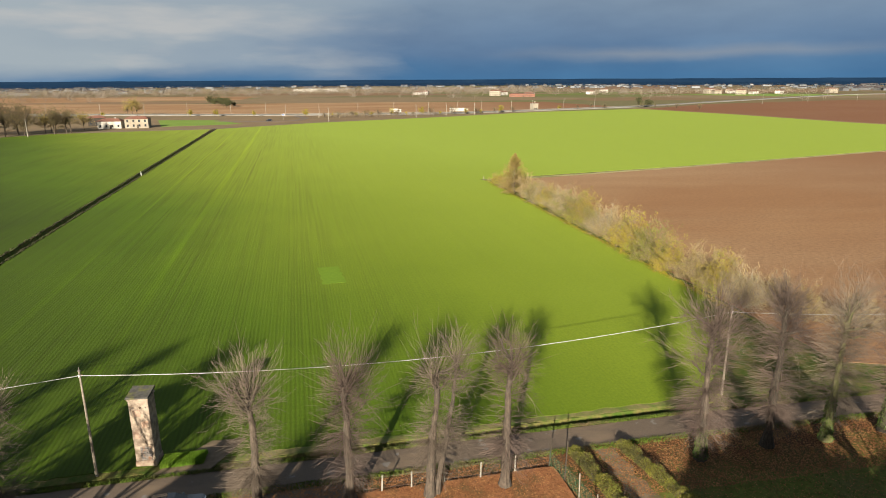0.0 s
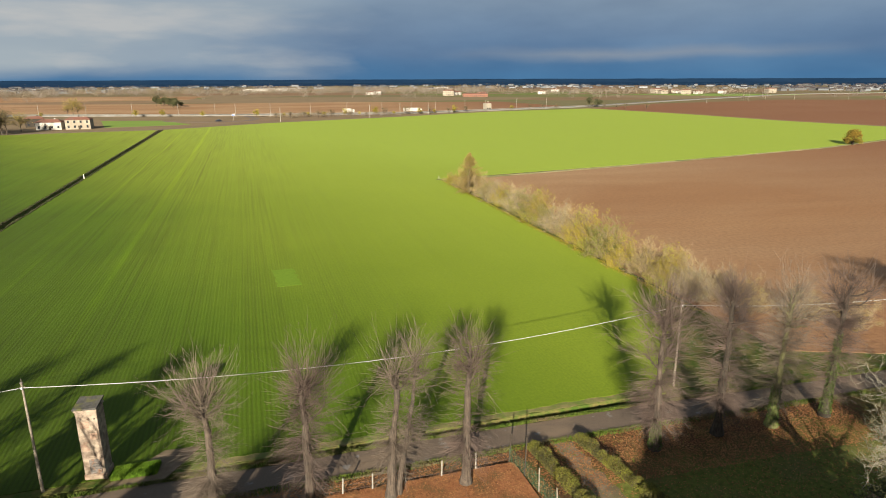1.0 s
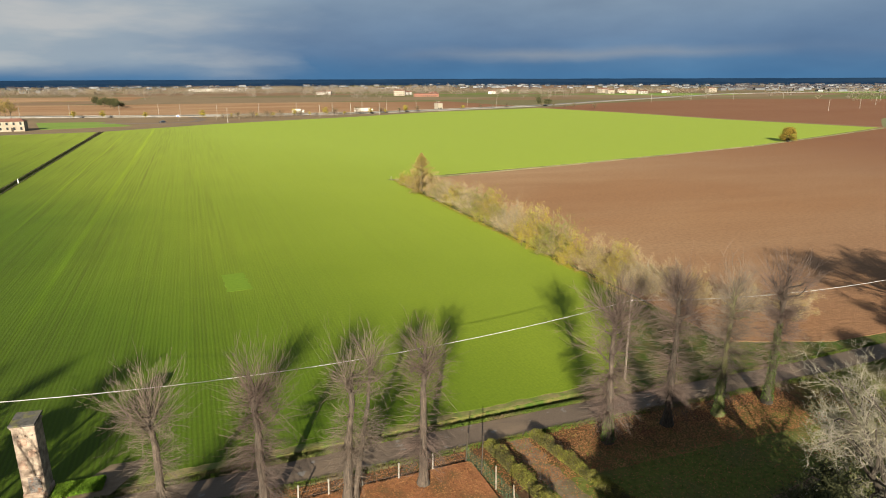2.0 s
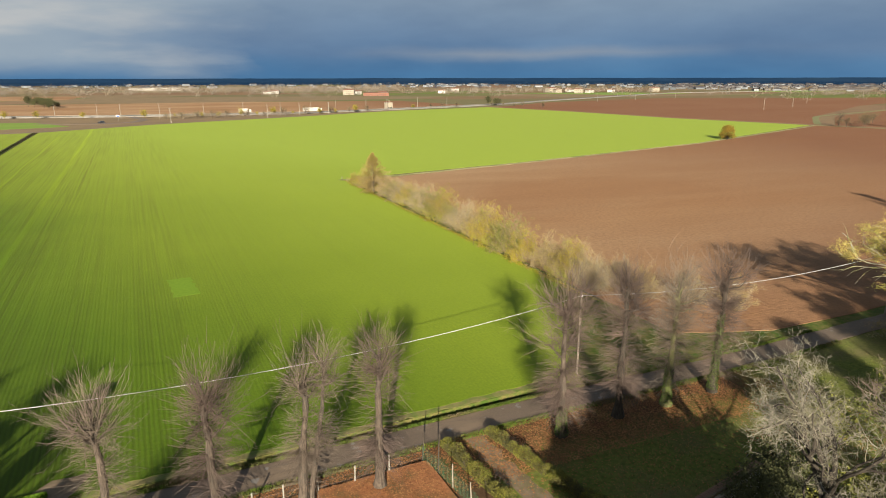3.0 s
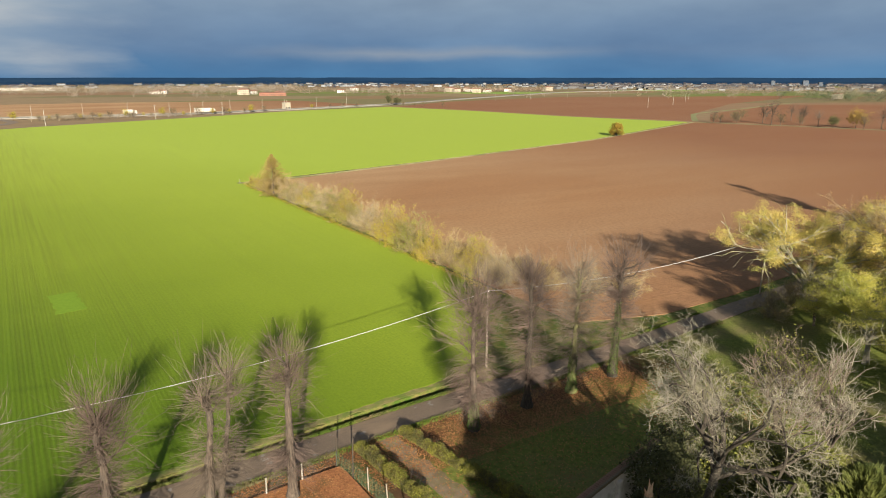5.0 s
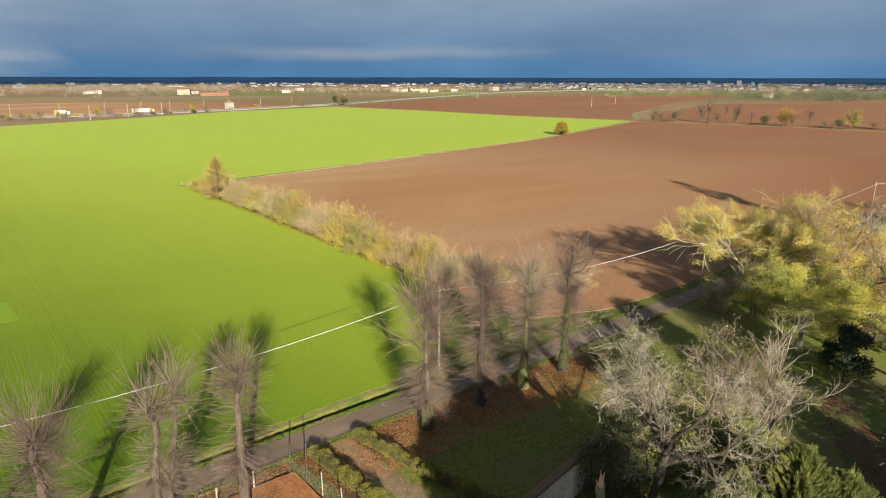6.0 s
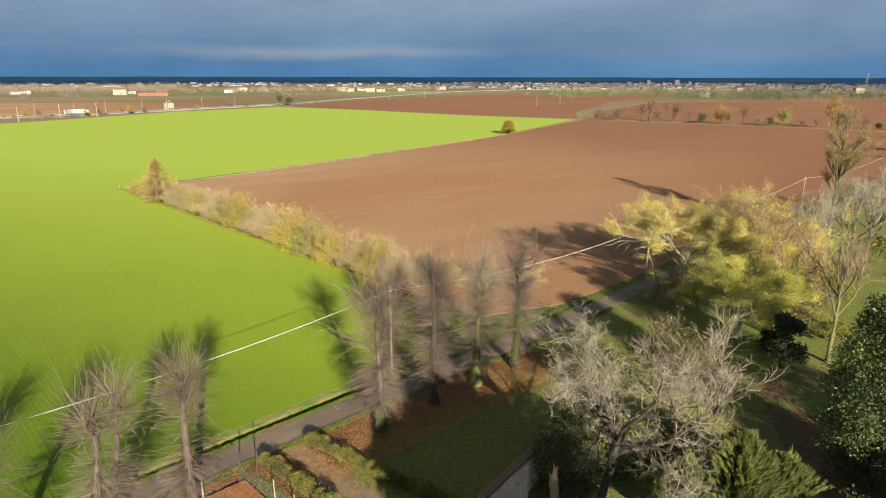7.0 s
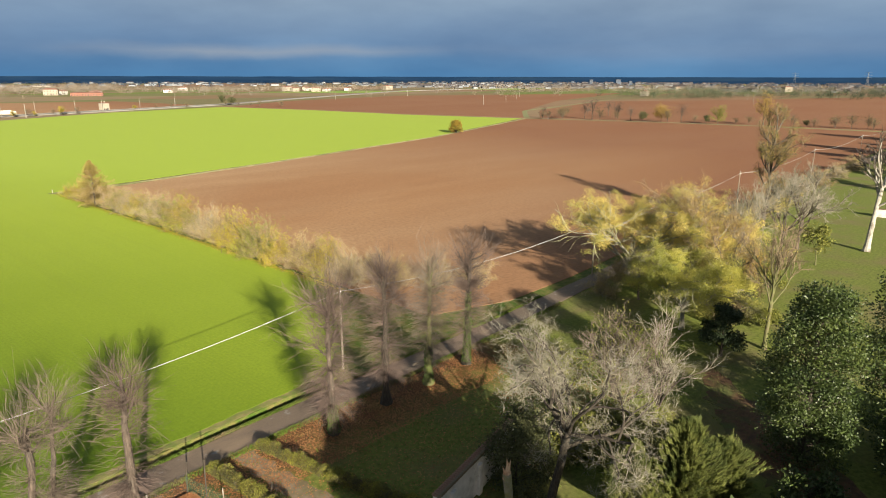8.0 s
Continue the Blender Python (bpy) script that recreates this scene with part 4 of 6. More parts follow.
# more park trees further along the road
rng, tree, out = woody(72, "poplar_tree", "tall slender tree with thin tan leaves and ivy", (125.2, 39.2, 0.02), 19.6, 0.34, RISING, BARK, (0, 0), 0.9, 24, 0.16, (25, 68), along=7)
add_boughs(tree, out, BARK, TANTWIG, 3)
leafy(rng, tree, out, FADE, 9, 0.09, 0.36, pick=0.6)
leafy(rng, tree, out, DARKOLIVE, 9, 0.11, 0.3, "ivy", "dark ivy among the branches", pick=0.22)
for seed, x, y, h, w in ((73, 77.7, 31.3, 16.4, 0.26), (74, 86.0, 34.5, 13.0, 0.24), (75, 77.0, 27.0, 11.5, 0.22), (76, 105.0, 29.5, 14.5, 0.26), (77, 113.0, 29.5, 14.5, 0.26), (78, 97.0, 42.0, 11.4, 0.2), (85, 90.0, 30.5, 14.0, 0.24), (79, 127.0, 33.0, 12.5, 0.25), (80, 112.0, 38.5, 9.0, 0.2), (81, 136.0, 40.0, 10.0, 0.2), (83, 150.0, 38.0, 11.0, 0.2), (84, 72.0, 35.5, 8.0, 0.16)):
    rng, tree, out = woody(seed, "bare_tree", "bare grey-brown park tree with fine twigs", (x, y, 0.02), h, w, THICKET, LICHEN if seed < 75 else BARK, (0, 0), 0.3, 6, 0.33, (12, 52), "bare park trees")
    add_boughs(tree, out, LICHEN if seed < 75 else BARK, PALETWIG if seed > 75 else TANTWIG, 7 if seed < 79 else 2, fine_r=0.012)
    if seed in (73, 75):
        leafy(rng, tree, out, RUST, 7, 0.11, 0.25)
rng, tree, out = woody(80, "plane_tree", "leaning plane tree with a bare white trunk", (119.3, 21.1, 0.02), 17.0, 0.5, RISING, WHITEBARK, (0.16, -0.02), 0.6, 6, 0.24, (15, 60))
add_boughs(tree, out, WHITEBARK, BARK, 3)
rng, tree, out = woody(81, "young_tree", "small green-leaved tree on the lawn", (105.0, 24.5, 0.02), 6.5, 0.12, FORKS, MOSSBARK, (0, 0), 0.35, 4, 0.3, (20, 55))
add_boughs(tree, out, MOSSBARK)
leafy(rng, tree, out, OLIVE, 4, 0.2, 0.25)
for seed, x, y, h, w in ((82, 72.5, 24.8, 3.6, 5.0), (83, 76.5, 25.5, 3.2, 4.6), (84, 73.5, 20.5, 2.2, 3.4), (121, 78.0, 29.5, 4.4, 5.5), (122, 82.0, 26.5, 3.8, 5.0), (123, 84.5, 30.0, 4.6, 5.6), (124, 88.0, 25.5, 3.4, 5.0), (125, 95.0, 30.5, 4.2, 5.5)):
    rounded(seed, "shrub", "loose autumn shrub on the lawn", (x, y, 0.02), h, w, 0.08, (GLOSSY, OLIVE, BROWNLEAF, DARKOLIVE, OLIVE)[seed % 5], 3600, 0.12, 20, category="bush", group="lawn shrubs")
for seed, x, y, h in ((85, 39.5, 20.0, 4.2), (86, 42.0, 18.0, 3.6), (87, 37.0, 22.5, 3.2), (89, 38.0, 17.0, 3.8)):
    rounded(seed, "shrub", "dense yellow-green shrub under the bare trees", (x, y, 0.02), h, 4.6, 0.08, OLIVE, 5000, 0.11, 26, category="bush", group="garden shrubs")
rounded(66, "ivy_bush", "dark ivy thicket under the gnarled tree", (31.6, 22.6, 0.02), 4.6, 5.4, 0.1, DARKOLIVE, 9000, 0.10, 34, category="bush")
rounded(67, "ivy_bush", "dark ivy thicket against the garden wall", (36.2, 24.6, 0.02), 3.8, 5.0, 0.1, DARKOLIVE, 8000, 0.10, 30, category="bush")
# unseen bare trees added to dapple the tower and west field with shade
for seed, x, y, h in ((47, -27.0, 20.0, 14.0), (48, -34.5, 17.0, 16.0), (49, -43.0, 22.0, 15.0), (50, -22.0, 22.0, 13.5)):
    rng, tree, out = woody(seed, "bare_tree", "unseen bare tree with fine grey-brown twigs, added for shade", (x, y, 0.02), h, 0.3, THICKET, BARK, (0, 0), 0.35, 6, 0.32, (10, 55), "bare garden trees")
    add_boughs(tree, out, BARK, TWIG)
# big unseen evergreens added on the sun's side to shade park and fields
for seed, x, y, h, w in ((131, 17.5, -6.5, 17.6, 9.0), (91, 14.5, 1.5, 13.0, 8.0), (92, 19.5, 2.5, 14.0, 9.0), (96, -13.0, 6.0, 13.0, 8.0), (97, -22.0, 9.0, 12.5, 5.0), (108, -31.0, 13.0, 15.5, 4.5), (98, 33.0, -4.0, 7.5, 7.0), (99, 40.0, -6.5, 8.5, 8.0), (100, 47.5, -8.0, 8.5, 8.0), (90, 55.0, -10.0, 9.0, 8.0),
                          (134, 336.0, 38.0, 21.0, 12.0), (135, 275.0, 28.0, 20.0, 11.0), (136, 246.0, 15.0, 20.0, 11.0), (137, 209.0, -6.0, 20.0, 10.0), (138, 195.0, -8.0, 18.0, 10.0)):
    rounded(seed, "garden_evergreen", "dense unseen evergreen added to cast shade", (x, y, 0.02), h, w, 0.3, GLOSSY, 3600, 0.66, 40, group="garden evergreens")


# ---- the hedge between wheat and ploughland ----
SPRAY = surf("fine_tan_twig_sprays", (0.25, 0.190, 0.105), (0.36, 0.285, 0.165), 0.7, (0.25, 0.20, 0.08), 0.5, bump=0, island=0.25, translucent=0.15)


def shrub(seed, at, h, w, leaf, amount, twig, label, group="field hedge"):
    rng = np.random.default_rng(seed)
    bush = thing("hedge_shrub", label, "bush", group, "", at, rng.uniform(0, 360))
    n = 34
    a = rng.uniform(0, 2 * math.pi, n)
    e = np.radians(rng.uniform(8, 86, n))
    D = np.stack([np.cos(a) * np.cos(e), np.sin(a) * np.cos(e), np.sin(e)], axis=1)
    O = np.c_[rng.normal(size=(n, 2)) * w * 0.14, np.zeros(n)]
    L = 0.86 / np.sqrt((np.cos(e) / (w / 2)) ** 2 + (np.sin(e) / h) ** 2) * rng.uniform(0.72, 1.05, n)
    P, R = shoots(rng, O, D, L, np.full(n, 0.05), 0.01, (0, 0, 0.08), 6, 0.05)
    S, T = forks(rng, P, 7, 0.45, 0.4, 0.02, 0.15, 1.0, 3)
    X, Y = forks(rng, S, 4, 0.5, 0.65, 0.013, rings=2)
    part("crown", join(tubes(P, R, 4), tubes(S, T, 3), tubes(X, Y, 3)), twig, bush)
    k = 8000 if amount < 2000 else 1500
    i = rng.integers(0, len(X), k)
    c = X[i, rng.integers(0, 2, k)] + rng.normal(size=(k, 3)) * 0.22
    c[:, 2] = np.clip(c[:, 2], 0.3, None)
    part("spray", leaves(rng, c, 0.03, 0, 15, unit(c - np.array([0, 0, 0.8])) + np.array([0, 0, 0.4])), SPRAY, bush, "fine pale tan twigs")
    if amount:
        tufts = rng.permutation(len(S))[:int(len(S) * min(0.8, 0.15 + amount / 9000))]
        i = rng.choice(tufts, amount) * 4 + rng.integers(0, 4, amount)
        c = X[i, rng.integers(0, 2, amount)] + rng.normal(size=(amount, 3)) * 0.2
        c[:, 2] = np.clip(c[:, 2], 0.15, None)
        part("foliage", leaves(rng, c, 0.13, 0.2), leaf, bush)
    return bush


BARE, GOLD, FADED = "bare tan hedge shrub with a few dead leaves", "hedge shrub with golden yellow leaves", "hedge shrub with fading olive-yellow leaves"
shrubs = [shrub(101, (skew(46.9, 93.5), 93.5, 0), 6.6, 7.2, YELLOW, 8000, TANTWIG, GOLD), shrub(102, (skew(47.0, 99.5), 99.5, 0), 5.4, 7.0, FADE, 1700, TANTWIG, BARE),
          shrub(103, (skew(46.8, 87), 87, 0), 5.6, 6.8, OLIVE, 5200, TANTWIG, FADED), shrub(104, (skew(47.2, 104.5), 104.5, 0), 5.2, 7.0, FADE, 250, PALETWIG, BARE)]
hedge_rng = random.Random(4)
order = [(82, 0, 0.8), (77, 1, 0.95), (71.5, 0, 0.8), (66.5, 3, 0.85), (108.5, 2, 0.75), (112.7, 0, 0.95), (118, 2, 0.95), (122.5, 3, 1.0), (127, 2, 0.75), (131, 0, 0.78), (135.5, 3, 0.85), (139.5, 2, 0.78), (143.5, 1, 0.85), (151, 0, 0.72), (155.5, 1, 0.62), (159.5, 0, 0.66), (164.5, 0, 0.5)]
for y, which, size in order:
    o = copy_thing(shrubs[which], pose(skew(46.9 + hedge_rng.uniform(-0.5, 0.5) - 2.4 * max(0, 0.95 - size), y), y, 0, 0, 0, hedge_rng.uniform(0, 360)))
    o.scale = (size, size, size * hedge_rng.uniform(0.9, 1.1))
for x, y, which, size in ((50.5, 66.0, 3, 0.8), (53.5, 61.0, 1, 0.75), (57.5, 57.5, 3, 0.75), (61.5, 54.0, 1, 0.7), (49.5, 72.0, 1, 0.9), (54.0, 66.0, 3, 0.7)):
    o = copy_thing(shrubs[which], pose(x, y, 0, 0, 0, hedge_rng.uniform(0, 360)))
    o.scale = (size, size, size)
conifer(105, "hedge_tree", "slender tree with dense tan-yellow leaves in the hedge", (41.4, 147.5, 0), 10.8, 7.0, FADE, 30, 13, 0.10, top=0.5, fine=44, long=2.2, wood=TANTWIG)
for x, y, which, size in ((70, 39.5, 3, 0.6), (77, 40.3, 1, 0.65), (83, 41.0, 3, 0.75), (89, 41.2, 1, 0.7), (96, 41.8, 2, 0.6), (104, 42.2, 3, 0.8), (113, 43.0, 1, 0.8), (122, 43.4, 3, 0.9), (132, 44.0, 1, 0.8), (143, 44.5, 3, 0.8), (156, 45.0, 1, 0.8), (170, 45.6, 3, 0.85), (186, 46.0, 1, 0.8), (203, 46.6, 3, 0.8), (222, 47.2, 1, 0.8)):
    o = copy_thing(shrubs[which], pose(x, y, 0, 0, 0, hedge_rng.uniform(0, 360)))
    o.scale = (size, size, size)
    tagged(o, group="roadside scrub")
AUTUMN = surf("orange_olive_leaves", (0.17, 0.115, 0.018), (0.28, 0.19, 0.03), 0.4, (0.12, 0.125, 0.02), 0.3, bump=0, island=0.3, translucent=0.2)
rounded(106, "field_tree", "round low tree with orange-green leaves beside the track", (228.5, 221.0, 0), 6.0, 7.0, 0.25, AUTUMN, 4000, 0.26, 34)


# ---- the transformer tower ----
PLASTER = surf("weathered_cream_plaster", (0.25, 0.200, 0.155), (0.36, 0.295, 0.228), 2.5, (0.15, 0.115, 0.088), 1.6, bump=0.5, depth=0.03, amount=0.50)
BRICKRED = surf("exposed_old_brick", (0.20, 0.130, 0.095), (0.29, 0.200, 0.148), 5.0, (0.32, 0.26, 0.20), 2.0, bump=0.6, depth=0.02)
ROOFGREY = surf("mossy_grey_roof_slab", (0.045, 0.043, 0.040), (0.085, 0.082, 0.074), 4.0, (0.11, 0.11, 0.035), 1.2, bump=0.5)
RUSTIRON = surf("rusted_grey_iron", (0.10, 0.095, 0.09), (0.20, 0.18, 0.165), 6.0, (0.20, 0.10, 0.05), 2.5, bump=0.3, rough=0.7, metal=0.3)
WOODPOST = surf("silvered_wooden_post", (0.165, 0.14, 0.11), (0.27, 0.24, 0.19), 5.0, (0.13, 0.11, 0.085), 2.0, stretch=(3, 3, 0.4), bump=0.4, depth=0.01)
CONCRETE = surf("pale_concrete", (0.20, 0.185, 0.16), (0.28, 0.265, 0.23), 5.0, (0.15, 0.14, 0.11), 1.0, bump=0.3, depth=0.01)
CABLE = surf("pale_grey_cable", (0.30, 0.30, 0.29), (0.38, 0.38, 0.37), 3.0, bump=0, rough=0.5)
GLASS, gt, gb = begin("window_glass")
gb.inputs["Base Color"].default_value, gb.inputs["Roughness"].default_value = (0.02, 0.025, 0.03, 1), 0.08
PORCELAIN = surf("white_porcelain", (0.6, 0.6, 0.58), (0.75, 0.75, 0.73), 8.0, bump=0, rough=0.3)


def transformer_tower(at, turn):
    t = thing("transformer_tower", "old square cream plaster transformer tower with a grey slab roof", "tower", "", "", at, turn)
    w, d, h = 1.4, 1.3, 5.5
    body = part("wall", block(0, 0, 0, w, d, h, 0.03), PLASTER, t)
    part("plinth", block(0, 0, -0.1, w + 0.10, d + 0.10, 0.55, 0.03), BRICKRED, t, "exposed brick plinth")
    part("cornice", block(0, 0, h - 0.14, w + 0.12, d + 0.12, 0.14, 0.02), PLASTER, t)
    roof = moved(block(0, 0, 0, w + 0.2, d + 0.3, 0.14, 0.025), pose(0, 0, h + 0.12, 7, 0, 0))
    part("roof", roof, ROOFGREY, t, "sloping mossy grey slab")
    part("gable", block(0, d / 2 - 0.12, h - 0.02, w, 0.2, 0.22, 0.01), PLASTER, t)
    door = part("door", block(0.12, -d / 2 - 0.03, 0.5, 0.78, 0.05, 1.15, 0.01), RUSTIRON, t, "rusted grey iron door")
    for k in range(5):
        part("slat", moved(block(0, 0, 0, 0.66, 0.03, 0.09, 0.008), pose(0.12, -d / 2 - 0.065, 0.66 + 0.2 * k, 25, 0, 0)), RUSTIRON, door)
    part("hinge", block(-0.24, -d / 2 - 0.06, 0.7, 0.05, 0.03, 0.12, 0.004), RUSTIRON, door)
    part("hinge", block(-0.24, -d / 2 - 0.06, 1.35, 0.05, 0.03, 0.12, 0.004), RUSTIRON, door)
    part("lintel", block(0.12, -d / 2 - 0.02, 1.67, 0.98, 0.1, 0.12, 0.01), PLASTER, t)
    for k in (-0.4, 0.1, 0.5):
        part("insulator_hole", moved(tube([(0, 0, 0), (0, 0.05, 0)], [0.06, 0.06], 10), pose(k, -d / 2 - 0.045, 4.8)), RUSTIRON, t)
    for sx, sz, pw, ph in ((-0.35, 2.3, 0.5, 0.7), (0.3, 3.2, 0.5, 0.5), (-0.2, 4.1, 0.6, 0.5)):
        part("brick_patch", block(sx, -d / 2 - 0.004, sz, pw, 0.02, ph, 0.004), BRICKRED, t, "brick laid bare where plaster fell")
    return t


transformer_tower((-14.25, 42.95, 0.0), -4)


def power_pole(at, h, label, wood=WOODPOST):
    p = thing("power_pole", label, "pole", "power line", "", at)
    part("post", tube([(0, 0, -0.4), (0, 0, h * 0.5), (0, 0, h)], [0.11, 0.085, 0.065], 12), wood, p)
    part("cap", tube([(0, 0, h), (0, 0, h + 0.05)], [0.12, 0.07], 12), RUSTIRON, p)
    br = part("bracket", block(0, 0, h - 0.35, 0.34, 0.06, 0.06, 0.008), RUSTIRON, p)
    part("insulator", tube([(0, -0.14, h - 0.42), (0, -0.14, h - 0.34), (0, -0.14, h - 0.25)], [0.04, 0.06, 0.035], 10), PORCELAIN, br)
    part("stub", tube([(0, 0, h - 0.02), (0.02, 0, h + 0.28)], [0.03, 0.02], 8), RUSTIRON, p)
    return p


POLES = [(-69.0, 39.4), (-17.5, 41.6), (33.6, 45.6), (76.5, 45.2), (137, 48.7), (197, 51.5), (258, 53.8), (318, 56.0)]
for i, (x, y) in enumerate(POLES):
    power_pole((x, y, 0), 8.3, "weathered wooden power pole beside the road" if i < 4 else "far pale wooden power pole by the field")


def cable(a, b, sag, r):
    s = np.linspace(0, 1, 26)
    p = [(a[0] + (b[0] - a[0]) * k, a[1] + (b[1] - a[1]) * k, a[2] + (b[2] - a[2]) * k - sag * 4 * k * (1 - k)) for k in s]
    return tube(p, [r] * len(p), 6)


for (x0, y0), (x1, y1) in zip(POLES, POLES[1:]):
    w = thing("power_cable", "thick pale twisted cable between power poles", "cable", "power line", "", (0, 0, 0))
    part("sheath", cable((x0, y0 - 0.14, 8.0), (x1, y1 - 0.14, 8.0), 1.4 if x0 < 30 else 1.2, 0.024), CABLE, w)
    s = np.linspace(0, 1, 260)
    P = np.array([(x0 + (x1 - x0) * k, y0 - 0.14 + (y1 - y0) * k, 8.0 - (1.4 if x0 < 30 else 1.2) * 4 * k * (1 - k)) for k in s])
    P[:, 1] += 0.026 * np.cos(s * 150)
    P[:, 2] += 0.026 * np.sin(s * 150)
    part("strand", tubes(P[None], np.full((1, 260), 0.009), 4), CABLE, w)


# ---- car on the road ----
PAINT, pt, pb = begin("dark_blue_car_paint")
pb.inputs["Base Color"].default_value, pb.inputs["Roughness"].default_value = (0.012, 0.016, 0.026, 1), 0.25
pb.inputs["Coat Weight"].default_value = 1.0
RUBBER = surf("black_rubber", (0.012, 0.012, 0.012), (0.02, 0.02, 0.02), 8, bump=0.1, rough=0.8)
CHROME = surf("bright_metal", (0.5, 0.5, 0.5), (0.6, 0.6, 0.6), 5, bump=0, rough=0.3, metal=1.0)


def hatchback(at, turn):
    car = thing("car", "dark hatchback car with a bright roof reflection on the road", "car", "", "", at, turn)
    L, W = 4.1, 1.72
    prof = [(-2.05, 0.35), (-2.03, 0.75), (-1.85, 0.95), (-0.95, 1.02), (-0.9, 1.0), (1.6, 1.0), (2.0, 0.85), (2.05, 0.4), (1.6, 0.25), (-1.7, 0.25)]
    n = len(prof)
    v = [(x, s * W / 2 * (0.97 if z > 0.9 else 1), z) for s in (-1, 1) for x, z in prof]
    f = [list(range(n)), list(range(2 * n - 1, n - 1, -1))] + [[i, i + n, (i + 1) % n + n, (i + 1) % n][::-1] for i in range(n)]
    body = part("body", (v, f), PAINT, car)
    cab = [(-0.95, 1.0, 0.80), (-0.25, 1.42, 0.62), (0.2, 1.47, 0.6), (1.2, 1.42, 0.6), (1.75, 1.0, 0.76)]
    v = [(x, s * y, z) for s in (-1, 1) for x, z, y in cab]
    f = [[0, 1, 2, 3, 4], [9, 8, 7, 6, 5]] + [[i, i + 5, i + 6, i + 1] for i in range(4)]
    part("cabin", (v, f), GLASS, car, "dark tinted glass")
    roof = [(-0.27, 1.435, 0.635), (0.2, 1.49, 0.62), (1.22, 1.435, 0.62)]
    v = [(x, s * y, z + e) for e in (-0.03, 0) for s in (-1, 1) for x, z, y in roof]
    part("roof", (v, [[6, 7, 10, 9], [7, 8, 11, 10], [0, 3, 4, 1], [1, 4, 5, 2], [0, 6, 9, 3], [2, 5, 11, 8], [0, 1, 7, 6], [1, 2, 8, 7], [3, 9, 10, 4], [4, 10, 11, 5]]), PAINT, car)
    for sx in (-1.28, 1.28):
        for sy in (-1, 1):
            a = np.linspace(0, 1, 2)
            wheel = part("wheel", tube([(sx, sy * 0.68, 0.32), (sx, sy * 0.88, 0.32)], [0.32, 0.31], 20), RUBBER, car)
            part("rim", tube([(sx, sy * 0.875, 0.32), (sx, sy * 0.895, 0.32)], [0.21, 0.19], 16), CHROME, wheel)
    for sy in (-0.6, 0.6):
        part("headlight", block(-1.96, sy, 0.68, 0.16, 0.34, 0.14, 0.03), PORCELAIN, car)
        part("tail_light", block(1.99, sy, 0.72, 0.1, 0.26, 0.16, 0.02), surf("red_lens", (0.3, 0.01, 0.01), (0.35, 0.02, 0.015), 5, bump=0, rough=0.2), car)
        part("mirror", block(-0.62, math.copysign(0.92, sy), 1.0, 0.14, 0.2, 0.13, 0.03), PAINT, car)
    part("bumper", block(-2.06, 0, 0.3, 0.1, 1.6, 0.22, 0.04), PAINT, car)
    return car


hatchback((-10.9, 36.0, 0.04), 184)


# ---- garden fence, low hedges, wall, broken trunk ----
fence = thing("garden_fence", "wire fence on pale concrete posts around the leafy terrace", "fence", "", "", (0, 0, 0))
posts = [(0.6, 36.4), (2.7, 36.45), (4.75, 36.55), (7.1, 36.75), (9.7, 36.9), (12.3, 37.2)]
for x, y in posts:
    part("post", moved(block(0, 0, 0, 0.10, 0.10, 1.35, 0.012), pose(x, y, 0.1, (x * 7) % 5 - 2, (x * 11) % 6 - 3, 0)), CONCRETE, fence, "leaning pale concrete post")
for z in (0.45, 0.85, 1.3):
    part("wire", tube([(x, y, z) for x, y in posts] + [(15.0, 37.5, z)], [0.007] * 7, 4), RUSTIRON, fence)
NET = surf("green_plastic_mesh", (0.03, 0.085, 0.045), (0.05, 0.12, 0.065), 6, bump=0, rough=0.6)
gate = thing("mesh_fence", "sagging green mesh fence on dark poles and wooden stakes", "fence", "", "", (0, 0, 0))
stakes = [(14.95, 37.55, 2.5), (15.5, 35.7, 3.3), (15.9, 33.9, 1.9), (16.3, 31.6, 1.9), (16.6, 29.0, 1.9)]
for i, (x, y, h) in enumerate(stakes):
    part("stake", moved(tube([(0, 0, 0), (0, 0, h)], [0.05, 0.045], 8), pose(x, y, 0, 2 - i, 3 - 2 * i, 0)), DARKBARK if i < 2 else WOODPOST, gate)
for (x0, y0, _), (x1, y1, _) in zip(stakes, stakes[1:]):
    ln = math.hypot(x1 - x0, y1 - y0)
    n = int(ln / 0.16)
    P = np.array([[(x0 + (x1 - x0) * k / n, y0 + (y1 - y0) * k / n, 0.05), (x0 + (x1 - x0) * k / n, y0 + (y1 - y0) * k / n, 1.35 + 0.08 * math.sin(9 * k / n))] for k in range(n + 1)])
    Q = np.array([[(x0, y0, 0.08 + 0.12 * k), (x1, y1, 0.08 + 0.12 * k)] for k in range(11)])
    part("mesh", join(tubes(P, np.full(P.shape[:2], 0.006), 3), tubes(Q, np.full(Q.shape[:2], 0.006), 3)), NET, gate, "green plastic mesh")


